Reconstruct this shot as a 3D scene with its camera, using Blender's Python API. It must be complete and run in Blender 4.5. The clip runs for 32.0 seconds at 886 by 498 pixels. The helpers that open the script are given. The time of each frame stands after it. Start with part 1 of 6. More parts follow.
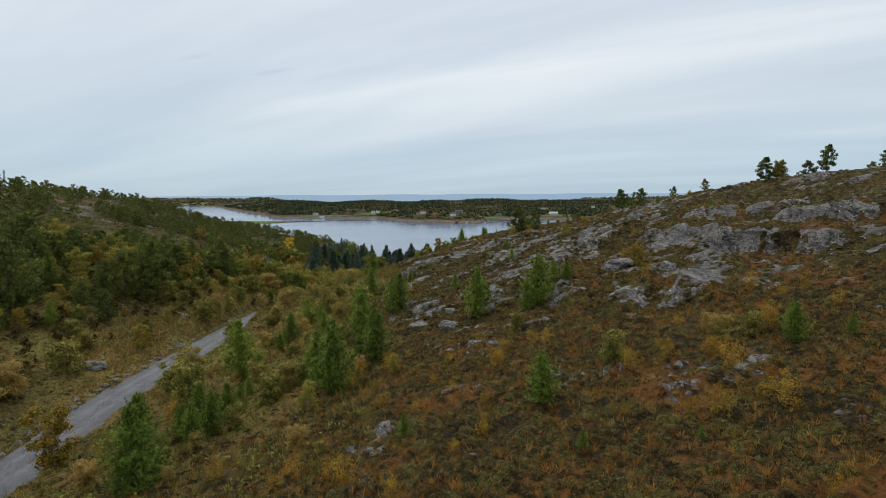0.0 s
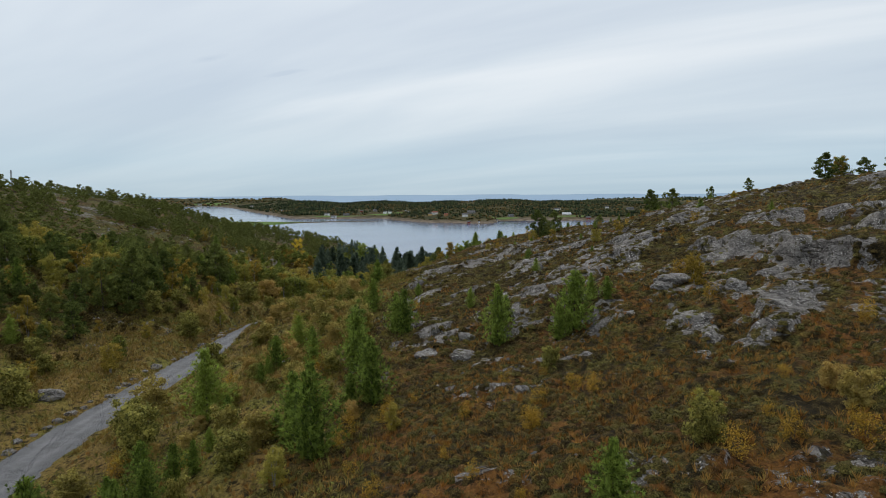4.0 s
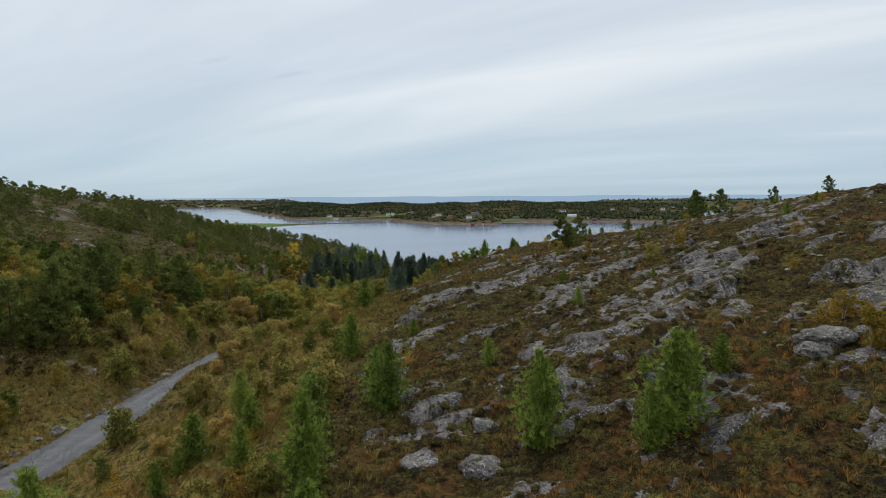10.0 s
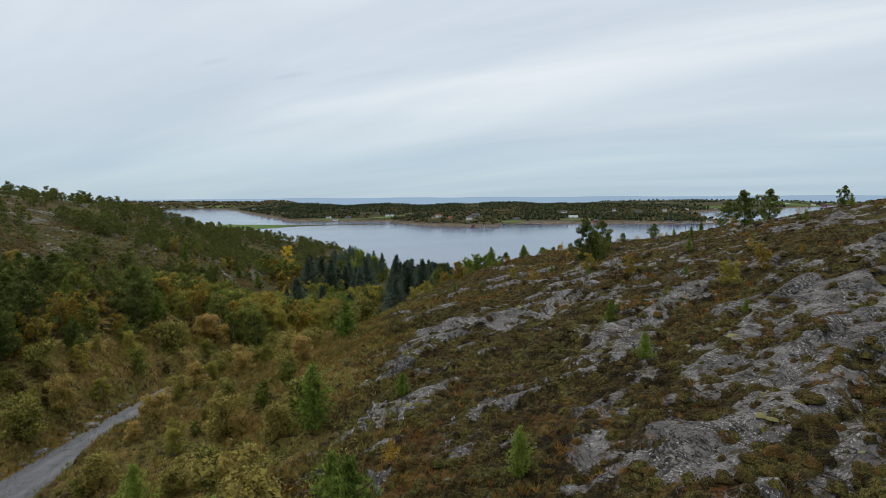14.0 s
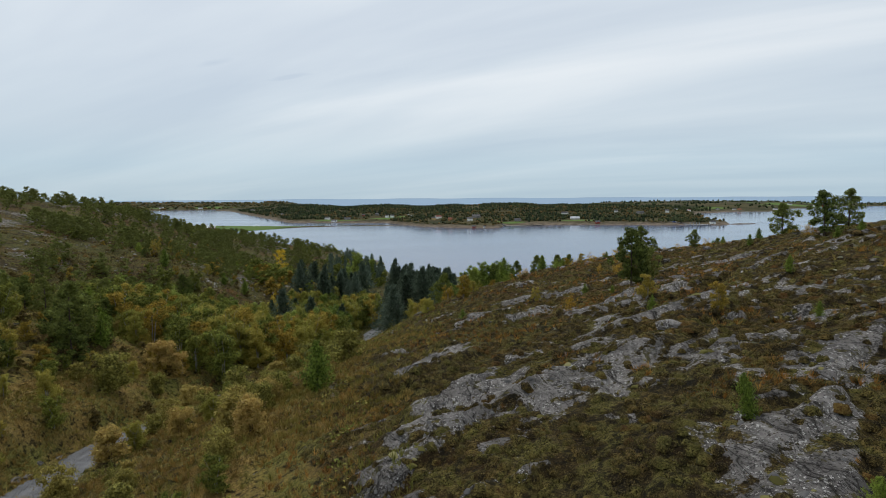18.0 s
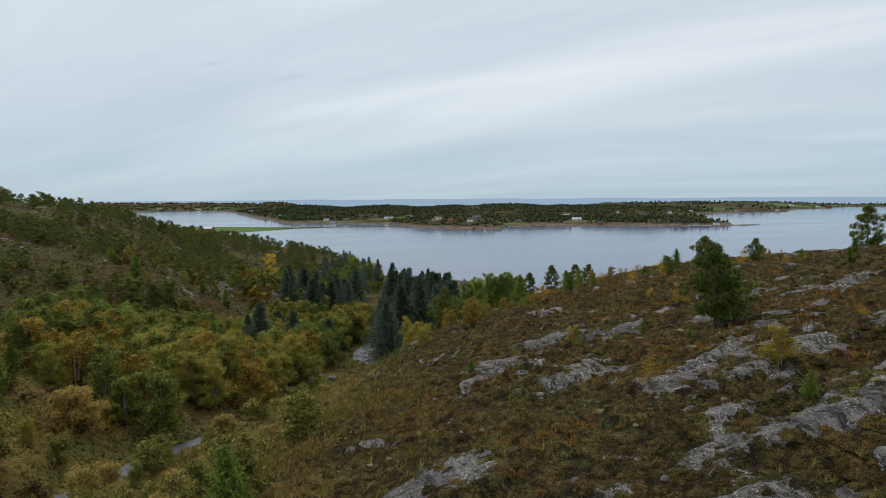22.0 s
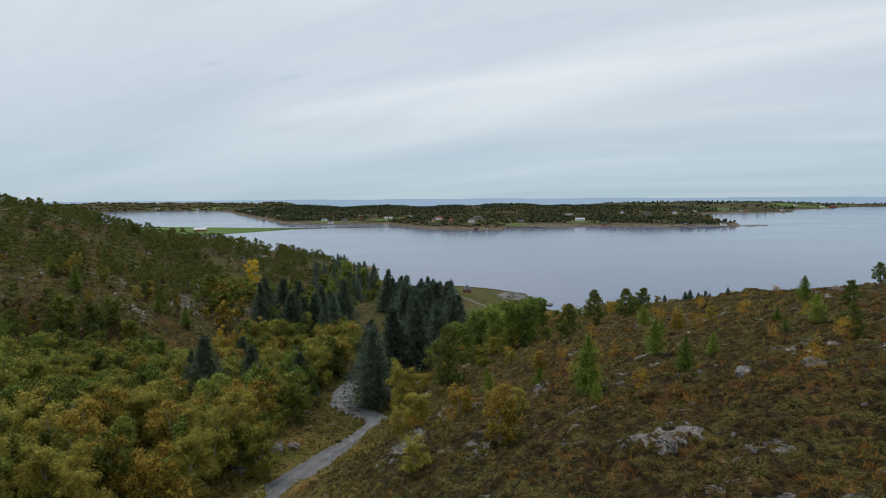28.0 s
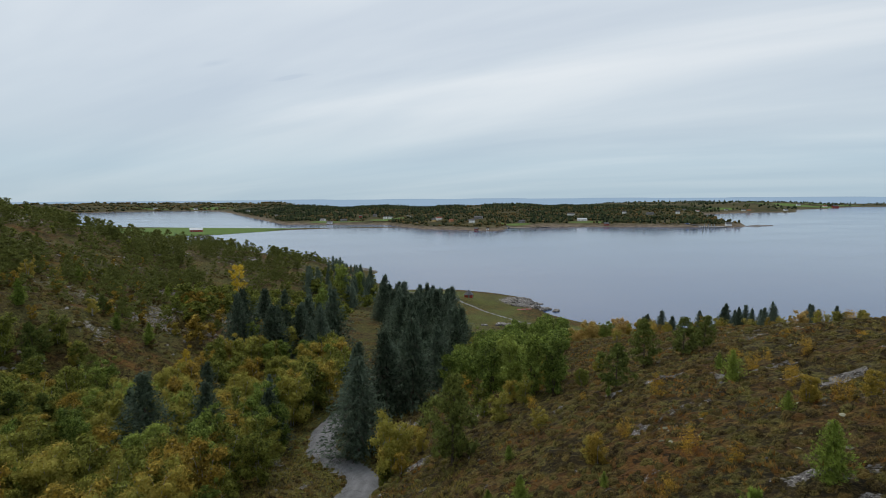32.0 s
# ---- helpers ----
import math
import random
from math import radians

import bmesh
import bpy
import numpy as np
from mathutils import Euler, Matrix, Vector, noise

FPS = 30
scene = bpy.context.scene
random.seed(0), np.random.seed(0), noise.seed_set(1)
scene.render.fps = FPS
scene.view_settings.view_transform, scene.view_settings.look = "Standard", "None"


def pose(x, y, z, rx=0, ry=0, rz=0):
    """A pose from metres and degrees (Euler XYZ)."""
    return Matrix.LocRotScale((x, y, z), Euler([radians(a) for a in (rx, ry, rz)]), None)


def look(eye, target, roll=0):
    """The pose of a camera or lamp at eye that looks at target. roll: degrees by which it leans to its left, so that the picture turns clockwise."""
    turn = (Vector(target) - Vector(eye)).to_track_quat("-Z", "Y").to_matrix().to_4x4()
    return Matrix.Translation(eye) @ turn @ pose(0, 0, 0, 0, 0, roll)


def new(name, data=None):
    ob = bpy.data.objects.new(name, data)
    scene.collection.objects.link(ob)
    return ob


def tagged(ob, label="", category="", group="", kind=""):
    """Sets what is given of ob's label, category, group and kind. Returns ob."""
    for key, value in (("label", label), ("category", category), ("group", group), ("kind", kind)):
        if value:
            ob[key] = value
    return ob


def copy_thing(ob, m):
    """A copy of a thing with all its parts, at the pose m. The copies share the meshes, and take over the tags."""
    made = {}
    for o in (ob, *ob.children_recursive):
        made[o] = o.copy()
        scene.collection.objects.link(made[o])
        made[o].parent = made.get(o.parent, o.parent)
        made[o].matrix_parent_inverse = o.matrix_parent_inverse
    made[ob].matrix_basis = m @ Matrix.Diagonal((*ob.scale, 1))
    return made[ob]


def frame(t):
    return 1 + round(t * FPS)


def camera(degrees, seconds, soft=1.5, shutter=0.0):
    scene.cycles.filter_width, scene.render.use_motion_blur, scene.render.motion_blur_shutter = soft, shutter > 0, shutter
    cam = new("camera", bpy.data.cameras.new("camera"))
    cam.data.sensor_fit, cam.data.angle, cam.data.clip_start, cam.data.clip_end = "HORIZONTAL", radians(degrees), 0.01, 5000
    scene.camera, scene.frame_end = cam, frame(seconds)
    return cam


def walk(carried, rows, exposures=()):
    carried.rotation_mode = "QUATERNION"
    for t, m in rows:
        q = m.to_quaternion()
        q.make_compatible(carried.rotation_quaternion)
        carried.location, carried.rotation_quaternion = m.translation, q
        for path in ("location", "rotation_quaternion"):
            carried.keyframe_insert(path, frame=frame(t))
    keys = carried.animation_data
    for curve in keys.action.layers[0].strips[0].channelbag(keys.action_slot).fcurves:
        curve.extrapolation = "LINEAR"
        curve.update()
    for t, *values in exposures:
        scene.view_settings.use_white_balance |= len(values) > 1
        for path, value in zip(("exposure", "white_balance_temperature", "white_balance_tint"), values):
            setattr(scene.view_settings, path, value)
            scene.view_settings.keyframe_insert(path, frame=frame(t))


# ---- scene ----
cam = camera(74.4, 32.0, soft=0.55)
PATH = [
    (0, 0.000, 0.000, 70.000, 84.443, 0.350, 0.000),
    (1, 0.000, 3.009, 70.000, 84.456, 0.350, 0.000),
    (2, 0.000, 5.918, 70.000, 84.470, 0.350, 0.200),
    (3, 0.000, 8.425, 70.000, 84.484, 0.350, 0.600),
    (3.5, -0.100, 9.528, 70.000, 84.491, 0.350, 0.900),
    (5.5, -0.200, 15.246, 70.000, 84.518, 0.350, 1.520),
    (6, -0.300, 16.850, 70.000, 84.525, 0.350, 1.520),
    (7, -0.300, 20.060, 70.000, 84.556, 0.350, 1.520),
    (8, -0.500, 23.470, 70.000, 84.587, 0.350, 1.520),
    (9, -0.600, 26.880, 70.000, 84.618, 0.350, 1.520),
    (10, -0.600, 30.391, 70.000, 84.643, 0.350, 1.520),
    (11, -0.800, 33.901, 70.000, 84.668, 0.350, 1.520),
    (12, -0.900, 37.612, 70.000, 84.693, 0.350, 1.520),
    (13, -1.000, 41.725, 70.000, 84.717, 0.350, 1.520),
    (14, -1.100, 46.038, 70.000, 84.740, 0.350, 1.520),
    (14.5, -1.200, 48.144, 70.000, 84.752, 0.350, 1.520),
    (16.5, -1.900, 56.168, 70.000, 84.798, 0.350, 1.520),
    (17, -1.900, 58.274, 70.000, 84.809, 0.350, 1.520),
    (18, -2.100, 62.687, 70.000, 84.832, 0.350, 1.520),
    (19, -2.300, 67.201, 70.000, 84.855, 0.350, 1.520),
    (20, -2.500, 72.015, 70.000, 84.869, 0.350, 1.520),
    (21, -2.600, 76.729, 70.000, 84.883, 0.350, 1.520),
    (22, -2.600, 81.444, 70.000, 84.896, 0.350, 1.520),
    (23, -2.900, 86.358, 70.000, 84.910, 0.350, 1.520),
    (24, -3.100, 91.574, 70.000, 84.906, 0.350, 1.520),
    (25, -3.300, 96.890, 70.000, 84.901, 0.350, 1.520),
    (25.5, -3.400, 99.698, 70.000, 84.899, 0.350, 1.520),
    (27.5, -3.800, 110.060, 70.000, 84.890, 0.350, 1.550),
    (28, -3.900, 112.650, 70.000, 84.888, 0.350, 1.550),
    (29, -4.100, 117.830, 70.000, 84.885, 0.350, 1.550),
    (30, -4.300, 123.010, 70.000, 84.883, 0.350, 1.550),
    (31, -4.500, 128.190, 70.000, 84.880, 0.350, 1.550),
    (32, -4.700, 133.370, 70.000, 84.877, 0.350, 1.550),
]
walk(cam, [(r[0], pose(*r[1:])) for r in PATH], [(0, 0.02), (14, 0.0), (20, -0.01), (25, -0.05), (32, -0.06)])
# ---- sky and sun: an overcast autumn day ----
world = bpy.data.worlds.new("overcast_sky")
scene.world = world
world.use_nodes = True
wt = world.node_tree
wt.nodes.clear()


def wnode(kind, **settings):
    n = wt.nodes.new(kind)
    for key, value in settings.items():
        if key == "operation":
            n.operation = value
        elif key == "blend":
            n.blend_type = value
        elif key == "data":
            n.data_type = value
    return n


def wramp(stops):
    n = wt.nodes.new("ShaderNodeValToRGB")
    els = n.color_ramp.elements
    while len(els) < len(stops):
        els.new(0.5)
    for e, (p, c) in zip(els, stops):
        e.position, e.color = p, (*c, 1)
    return n


def wmath(op, a, b=None):
    n = wt.nodes.new("ShaderNodeMath")
    n.operation = op
    for k, v in enumerate((a, b)):
        if v is None:
            continue
        if isinstance(v, (int, float)):
            n.inputs[k].default_value = v
        else:
            wt.links.new(v, n.inputs[k])
    return n.outputs[0]


sky = wt.nodes.new("ShaderNodeTexSky")
sky.sky_type, sky.sun_disc = "NISHITA", False
sky.sun_elevation, sky.sun_rotation = radians(59), radians(-29)
sky.air_density, sky.dust_density, sky.ozone_density = 1.0, 2.0, 1.5
way = wt.nodes.new("ShaderNodeTexCoord").outputs["Generated"]
split = wt.nodes.new("ShaderNodeSeparateXYZ")
wt.links.new(way, split.inputs[0])
up = wmath("MAXIMUM", split.outputs[2], 0.0)
flat = wmath("ADD", up, 0.11)
comb = wt.nodes.new("ShaderNodeCombineXYZ")
wt.links.new(wmath("DIVIDE", split.outputs[0], flat), comb.inputs[0])
wt.links.new(wmath("DIVIDE", split.outputs[1], flat), comb.inputs[1])
mapping = wt.nodes.new("ShaderNodeMapping")
mapping.vector_type = "TEXTURE"
mapping.inputs["Rotation"].default_value = (0, 0, radians(-34))
mapping.inputs["Scale"].default_value = (3.4, 0.95, 1)
mapping.inputs["Location"].default_value = (3.27, 1.03, 0)
wt.links.new(comb.outputs[0], mapping.inputs[0])
banks = wt.nodes.new("ShaderNodeTexNoise")
banks.inputs["Scale"].default_value, banks.inputs["Detail"].default_value = 0.75, 5
banks.inputs["Roughness"].default_value, banks.inputs["Distortion"].default_value = 0.48, 0.35
wt.links.new(mapping.outputs[0], banks.inputs["Vector"])
cloud = wramp([(0.34, (0.560, 0.640, 0.740)), (0.50, (0.715, 0.785, 0.850)), (0.66, (0.930, 0.960, 0.980))])
# two small dark wisps under the cloud
shade = banks.outputs[0]
fray = wt.nodes.new("ShaderNodeTexNoise")
fray.inputs["Scale"].default_value, fray.inputs["Detail"].default_value = 7.0, 5
wt.links.new(comb.outputs[0], fray.inputs["Vector"])
for wx, wy, wr in ((-0.895, 3.14, 1.0), (-1.185, 2.87, 0.6)):
    away = wt.nodes.new("ShaderNodeMapping")
    away.vector_type = "TEXTURE"
    away.inputs["Location"].default_value, away.inputs["Rotation"].default_value = (wx, wy, 0), (0, 0, radians(-22))
    away.inputs["Scale"].default_value = (0.17, 0.05, 1)
    wt.links.new(comb.outputs[0], away.inputs[0])
    length = wt.nodes.new("ShaderNodeVectorMath")
    length.operation = "LENGTH"
    wt.links.new(away.outputs[0], length.inputs[0])
    wisp = wmath("MAXIMUM", wmath("SUBTRACT", wmath("SUBTRACT", 1.35, length.outputs["Value"]), fray.outputs[0]), 0.0)
    shade = wmath("SUBTRACT", shade, wmath("MULTIPLY", wisp, 0.16 * wr))
wt.links.new(shade, cloud.inputs[0])
# low sky: a paler, bluer strip over the sea
low = wramp([(0.0, (0.45, 0.605, 0.71)), (0.05, (0.43, 0.605, 0.735)), (0.11, (0.53, 0.65, 0.75)), (0.26, (0.66, 0.74, 0.81))])
wt.links.new(up, low.inputs[0])
lowness = wramp([(0.0, (0.82,) * 3), (0.10, (0.55,) * 3), (0.30, (0.0,) * 3)])
wt.links.new(up, lowness.inputs[0])
mix = wt.nodes.new("ShaderNodeMix")
mix.data_type = "RGBA"
wt.links.new(lowness.outputs[0], mix.inputs[0])
wt.links.new(cloud.outputs[0], mix.inputs[6])
wt.links.new(low.outputs[0], mix.inputs[7])
thin = wt.nodes.new("ShaderNodeMix")
thin.data_type = "RGBA"
thin.inputs[0].default_value = 0.12
wt.links.new(mix.outputs[2], thin.inputs[6])
dim = wt.nodes.new("ShaderNodeVectorMath")
dim.operation = "SCALE"
dim.inputs[3].default_value = 0.10
wt.links.new(sky.outputs[0], dim.inputs[0])
wt.links.new(dim.outputs[0], thin.inputs[7])
back = wt.nodes.new("ShaderNodeBackground")
back.inputs["Strength"].default_value = 1.0
wt.links.new(thin.outputs[2], back.inputs[0])
wt.links.new(back.outputs[0], wt.nodes.new("ShaderNodeOutputWorld").inputs[0])

sun = new("sun", bpy.data.lights.new("sun", "SUN"))
sun.data.energy, sun.data.angle, sun.data.color = 1.5, radians(30), (1.0, 0.95, 0.88)
sun.matrix_world = look((-60, 110, 300), (0, 0, 90))
# ---- materials ----
class Nodes:
    """A small writer for node materials."""

    def __init__(self, name, rough=0.9, spec=0.2):
        self.m = bpy.data.materials.new(name)
        self.m.use_nodes = True
        self.t = self.m.node_tree
        self.b = self.t.nodes["Principled BSDF"]
        self.b.inputs["Roughness"].default_value = rough
        self.b.inputs["Specular IOR Level"].default_value = spec
        self.co = self.t.nodes.new("ShaderNodeNewGeometry").outputs["Position"]

    def put(self, socket, v):
        if isinstance(v, (int, float)):
            socket.default_value = v
        elif isinstance(v, tuple):
            socket.default_value = (*v, 1) if len(v) == 3 and socket.type == "RGBA" else v
        else:
            self.t.links.new(v, socket)

    def noise(self, scale, detail=4, rough=0.55, stretch=None, turn=0.0, distort=0.0, co=None):
        n = self.t.nodes.new("ShaderNodeTexNoise")
        n.inputs["Scale"].default_value, n.inputs["Detail"].default_value = scale, detail
        n.inputs["Roughness"].default_value, n.inputs["Distortion"].default_value = rough, distort
        src = co or self.co
        if stretch:
            mp = self.t.nodes.new("ShaderNodeMapping")
            mp.vector_type = "TEXTURE"
            mp.inputs["Scale"].default_value = tuple(1 / v for v in stretch)
            mp.inputs["Rotation"].default_value = (0, 0, turn)
            self.t.links.new(src, mp.inputs[0])
            src = mp.outputs[0]
        self.t.links.new(src, n.inputs["Vector"])
        return n.outputs[0]

    def voronoi(self, scale, feature="F1", out=0):
        n = self.t.nodes.new("ShaderNodeTexVoronoi")
        n.feature = feature
        n.inputs["Scale"].default_value = scale
        self.t.links.new(self.co, n.inputs["Vector"])
        return n.outputs[out]

    def ramp(self, fac, *stops):
        n = self.t.nodes.new("ShaderNodeValToRGB")
        els = n.color_ramp.elements
        while len(els) < len(stops):
            els.new(0.5)
        for e, (p, c) in zip(els, stops):
            e.position, e.color = p, (*(c if isinstance(c, tuple) else (c,) * 3), 1)
        self.put(n.inputs[0], fac)
        return n.outputs[0]

    def mix(self, fac, a, b, blend="MIX"):
        n = self.t.nodes.new("ShaderNodeMix")
        n.data_type, n.blend_type = "RGBA", blend
        self.put(n.inputs[0], fac), self.put(n.inputs[6], a), self.put(n.inputs[7], b)
        return n.outputs[2]

    def math(self, op, a, b=0.0):
        n = self.t.nodes.new("ShaderNodeMath")
        n.operation = op
        self.put(n.inputs[0], a), self.put(n.inputs[1], b)
        return n.outputs[0]

    def attr(self, name):
        n = self.t.nodes.new("ShaderNodeAttribute")
        n.attribute_name = name
        return n.outputs["Fac"]

    def rand(self):
        return self.t.nodes.new("ShaderNodeObjectInfo").outputs["Random"]

    def island(self):
        return self.t.nodes.new("ShaderNodeNewGeometry").outputs["Random Per Island"]

    def bump(self, height, strength=0.5, dist=0.1, under=None):
        n = self.t.nodes.new("ShaderNodeBump")
        n.inputs["Strength"].default_value, n.inputs["Distance"].default_value = strength, dist
        self.t.links.new(height, n.inputs["Height"])
        if under:
            self.t.links.new(under, n.inputs["Normal"])
        return n.outputs[0]

    def done(self, color, normal=None, rough=None):
        self.put(self.b.inputs["Base Color"], color)
        if normal:
            self.t.links.new(normal, self.b.inputs["Normal"])
        if rough is not None:
            self.put(self.b.inputs["Roughness"], rough)
        return self.m


def foliage(name, dark, light, odd=None, rough=0.75, per_tree=0.5):
    """Leaf or needle colour that varies from tree to tree and from clump to clump."""
    w = Nodes(name, rough, 0.15)
    c = w.mix(w.ramp(w.island(), (0.15, 0.0), (0.80, 1.0)), tuple(v * 0.75 for v in dark), light)
    if odd:
        c = w.mix(w.ramp(w.rand(), (0.35, 0.0), (1.0, per_tree)), c, odd)
    c = w.mix(w.ramp(w.noise(0.9, 2), (0.40, 0.0), (0.75, 0.35)), c, tuple(v * 0.7 for v in dark))
    hue = w.t.nodes.new("ShaderNodeHueSaturation")
    w.put(hue.inputs["Value"], w.math("ADD", w.math("MULTIPLY", w.rand(), 0.50), 0.78))
    w.put(hue.inputs["Color"], c)
    w.done(hue.outputs[0])
    through_leaf, both = w.t.nodes.new("ShaderNodeBsdfTranslucent"), w.t.nodes.new("ShaderNodeMixShader")
    w.put(through_leaf.inputs[0], hue.outputs[0])
    both.inputs[0].default_value = 0.42
    w.t.links.new(w.b.outputs[0], both.inputs[1]), w.t.links.new(through_leaf.outputs[0], both.inputs[2])
    w.t.links.new(both.outputs[0], w.t.nodes["Material Output"].inputs[0])
    return w.m


def plain(name, color, rough=0.7, vary=0.25, scale=3.0, metal=0.0):
    w = Nodes(name, rough, 0.35)
    c = w.mix(w.ramp(w.noise(scale, 5), (0.3, 0.0), (0.7, vary)), color, tuple(v * 0.5 for v in color))
    w.b.inputs["Metallic"].default_value = metal
    return w.done(c)


def bare_rock(w, fine):
    """Weathered grey gneiss with darker seams, small pale lichen spots, black crusts and some moss."""
    streak = w.noise(1.6, 8, 0.70, (1.0, 0.34, 1.0), radians(18))
    rock = w.ramp(streak, (0.34, (0.108, 0.098, 0.090)), (0.50, (0.232, 0.214, 0.197)), (0.66, (0.385, 0.359, 0.333)))
    rock = w.mix(w.ramp(w.noise(0.33, 5, 0.65), (0.38, 0.60), (0.52, 0.0)), rock, (0.105, 0.097, 0.093))
    rock = w.mix(w.ramp(w.noise(6.5, 5, 0.75), (0.40, 0.85), (0.47, 0.0)), rock, (0.036, 0.032, 0.030))
    seam = w.math("ABSOLUTE", w.math("SUBTRACT", w.noise(1.1, 6, 0.62, (1.0, 0.30, 1.0), radians(18), 0.5), 0.5))
    rock = w.mix(w.ramp(seam, (0.0, 0.85), (0.016, 0.0)), rock, (0.028, 0.025, 0.022))
    spots = w.math("MULTIPLY", w.ramp(w.noise(9.0, 3, 0.6), (0.585, 0.0), (0.625, 1.0)), w.ramp(w.noise(0.55, 4), (0.42, 0.0), (0.54, 1.0)))
    rock = w.mix(spots, rock, (0.62, 0.60, 0.56))
    rock = w.mix(w.ramp(w.noise(1.3, 6, 0.72), (0.575, 0.0), (0.61, 0.9)), rock, w.ramp(fine, (0.35, (0.030, 0.026, 0.010)), (0.65, (0.115, 0.100, 0.032))))
    return rock


def heather_colour(w, mid, fine, grain):
    """Brown heather with olive shoots, mottled from a hand's width to several metres."""
    c = w.ramp(w.math("ADD", w.math("MULTIPLY", mid, 0.5), w.math("MULTIPLY", fine, 0.5)), (0.38, (0.022, 0.016, 0.007)), (0.50, (0.088, 0.062, 0.019)), (0.62, (0.200, 0.138, 0.042)))
    c = w.mix(w.ramp(w.noise(0.55, 5, 0.65), (0.48, 0.0), (0.58, 0.8)), c, w.ramp(fine, (0.36, (0.042, 0.044, 0.013)), (0.64, (0.205, 0.185, 0.046))))
    # dark heather, plus shade of gaps and paler tips painted in by noise
    c = w.mix(w.ramp(w.noise(1.1, 5, 0.7), (0.40, 0.8), (0.49, 0.0)), c, (0.017, 0.013, 0.007))
    c = w.mix(w.ramp(grain, (0.40, 0.95), (0.50, 0.0)), c, (0.010, 0.008, 0.004))
    return w.mix(w.ramp(grain, (0.57, 0.0), (0.67, 0.7)), c, (0.270, 0.210, 0.085))


def cushion_material():
    """A springy carpet of heather, with drifts that lean towards rust or olive."""
    w = Nodes("heather_cushions", 0.95, 0.1)
    mid, fine, grain = w.noise(1.4, 4, 0.6), w.noise(5.0, 5, 0.7), w.noise(17.0, 4, 0.7)
    c = heather_colour(w, mid, fine, grain)
    drift = w.mix(w.ramp(w.noise(0.2, 3), (0.47, 0.0), (0.58, 1.0)), (0.125, 0.115, 0.030), (0.215, 0.092, 0.024))
    c = w.mix(w.ramp(w.island(), (0.60, 0.0), (1.0, 0.35)), c, drift)
    return w.done(c, w.bump(w.math("ADD", w.math("MULTIPLY", fine, 0.5), w.math("MULTIPLY", grain, 0.5)), 1.0, 0.22))


def ground_material():
    w = Nodes("heath_and_rock", 0.95, 0.12)
    mid, fine, grain = w.noise(0.55, 5, 0.6), w.noise(4.0, 6, 0.65), w.noise(17.0, 5, 0.7)
    # heather: brown-green, with rusty grass drifts and moss
    heath = heather_colour(w, mid, fine, grain)
    rust = w.ramp(fine, (0.3, (0.085, 0.038, 0.012)), (0.7, (0.29, 0.130, 0.034)))
    heath = w.mix(w.math("MULTIPLY", w.ramp(w.noise(0.16, 5, 0.6), (0.48, 0.0), (0.58, 0.9)), w.attr("rusty")), heath, rust)
    moss = w.ramp(fine, (0.3, (0.070, 0.062, 0.017)), (0.7, (0.20, 0.170, 0.050)))
    heath = w.mix(w.ramp(w.noise(0.45, 6, 0.7), (0.56, 0.0), (0.66, 0.6)), heath, moss)
    green = w.ramp(fine, (0.3, (0.060, 0.072, 0.018)), (0.7, (0.15, 0.165, 0.042)))
    heath = w.mix(w.attr("green"), heath, green)
    blades = w.noise(7.0, 5, 0.7, (1.0, 1.0, 0.35))
    dry = w.mix(w.ramp(w.noise(0.25, 4, 0.6), (0.42, 0.0), (0.60, 1.0)), w.ramp(blades, (0.34, (0.080, 0.055, 0.017)), (0.66, (0.410, 0.275, 0.084))), w.ramp(blades, (0.34, (0.060, 0.062, 0.015)), (0.66, (0.305, 0.270, 0.064))))
    heath = w.mix(w.attr("straw"), heath, dry)
    # near-black blots put the shade of hollows into the heath colour
    heath = w.mix(w.ramp(w.noise(1.7, 6, 0.72), (0.40, 0.9), (0.49, 0.0)), heath, (0.014, 0.012, 0.006))
    # gneiss: grey, streaked along the strike, rough-grained, with pale crusts of lichen and dark cracks
    rock = bare_rock(w, fine)
    crack = w.math("ABSOLUTE", w.math("SUBTRACT", w.noise(0.42, 5, 0.6, (1.0, 0.30, 1.0), radians(18), 0.6), 0.5))
    rock = w.mix(w.ramp(crack, (0.0, 0.9), (0.014, 0.0)), rock, (0.022, 0.019, 0.015))
    edge = w.math("ADD", w.attr("rock"), w.math("MULTIPLY", w.math("SUBTRACT", w.noise(1.2, 6, 0.72), 0.5), 1.6))
    c = w.mix(w.ramp(edge, (0.47, 0.0), (0.53, 1.0)), heath, rock)
    gravel = w.ramp(w.noise(14.0, 4, 0.7), (0.3, (0.150, 0.150, 0.152)), (0.7, (0.275, 0.275, 0.280)))
    gravel = w.mix(w.ramp(w.noise(0.8, 4), (0.4, 0.0), (0.7, 0.5)), gravel, (0.125, 0.122, 0.118))
    gravel = w.mix(w.math("MULTIPLY", w.attr("tracks"), w.ramp(w.noise(0.5, 4), (0.35, 0.35), (0.6, 0.9))), gravel, w.ramp(w.noise(20.0, 3, 0.7), (0.3, (0.230, 0.228, 0.230)), (0.7, (0.350, 0.348, 0.350))))
    c = w.mix(w.ramp(w.math("ADD", w.attr("road"), w.math("MULTIPLY", w.math("SUBTRACT", w.noise(3.0, 5, 0.7), 0.5), 0.5)), (0.40, 0.0), (0.56, 1.0)), c, gravel)
    h = w.math("ADD", w.math("MULTIPLY", fine, 0.45), w.math("MULTIPLY", grain, 0.55))
    b = w.bump(h, 1.0, 0.28)
    b = w.bump(w.ramp(crack, (0.0, 0.0), (0.03, 1.0)), 0.6, 0.25, b)
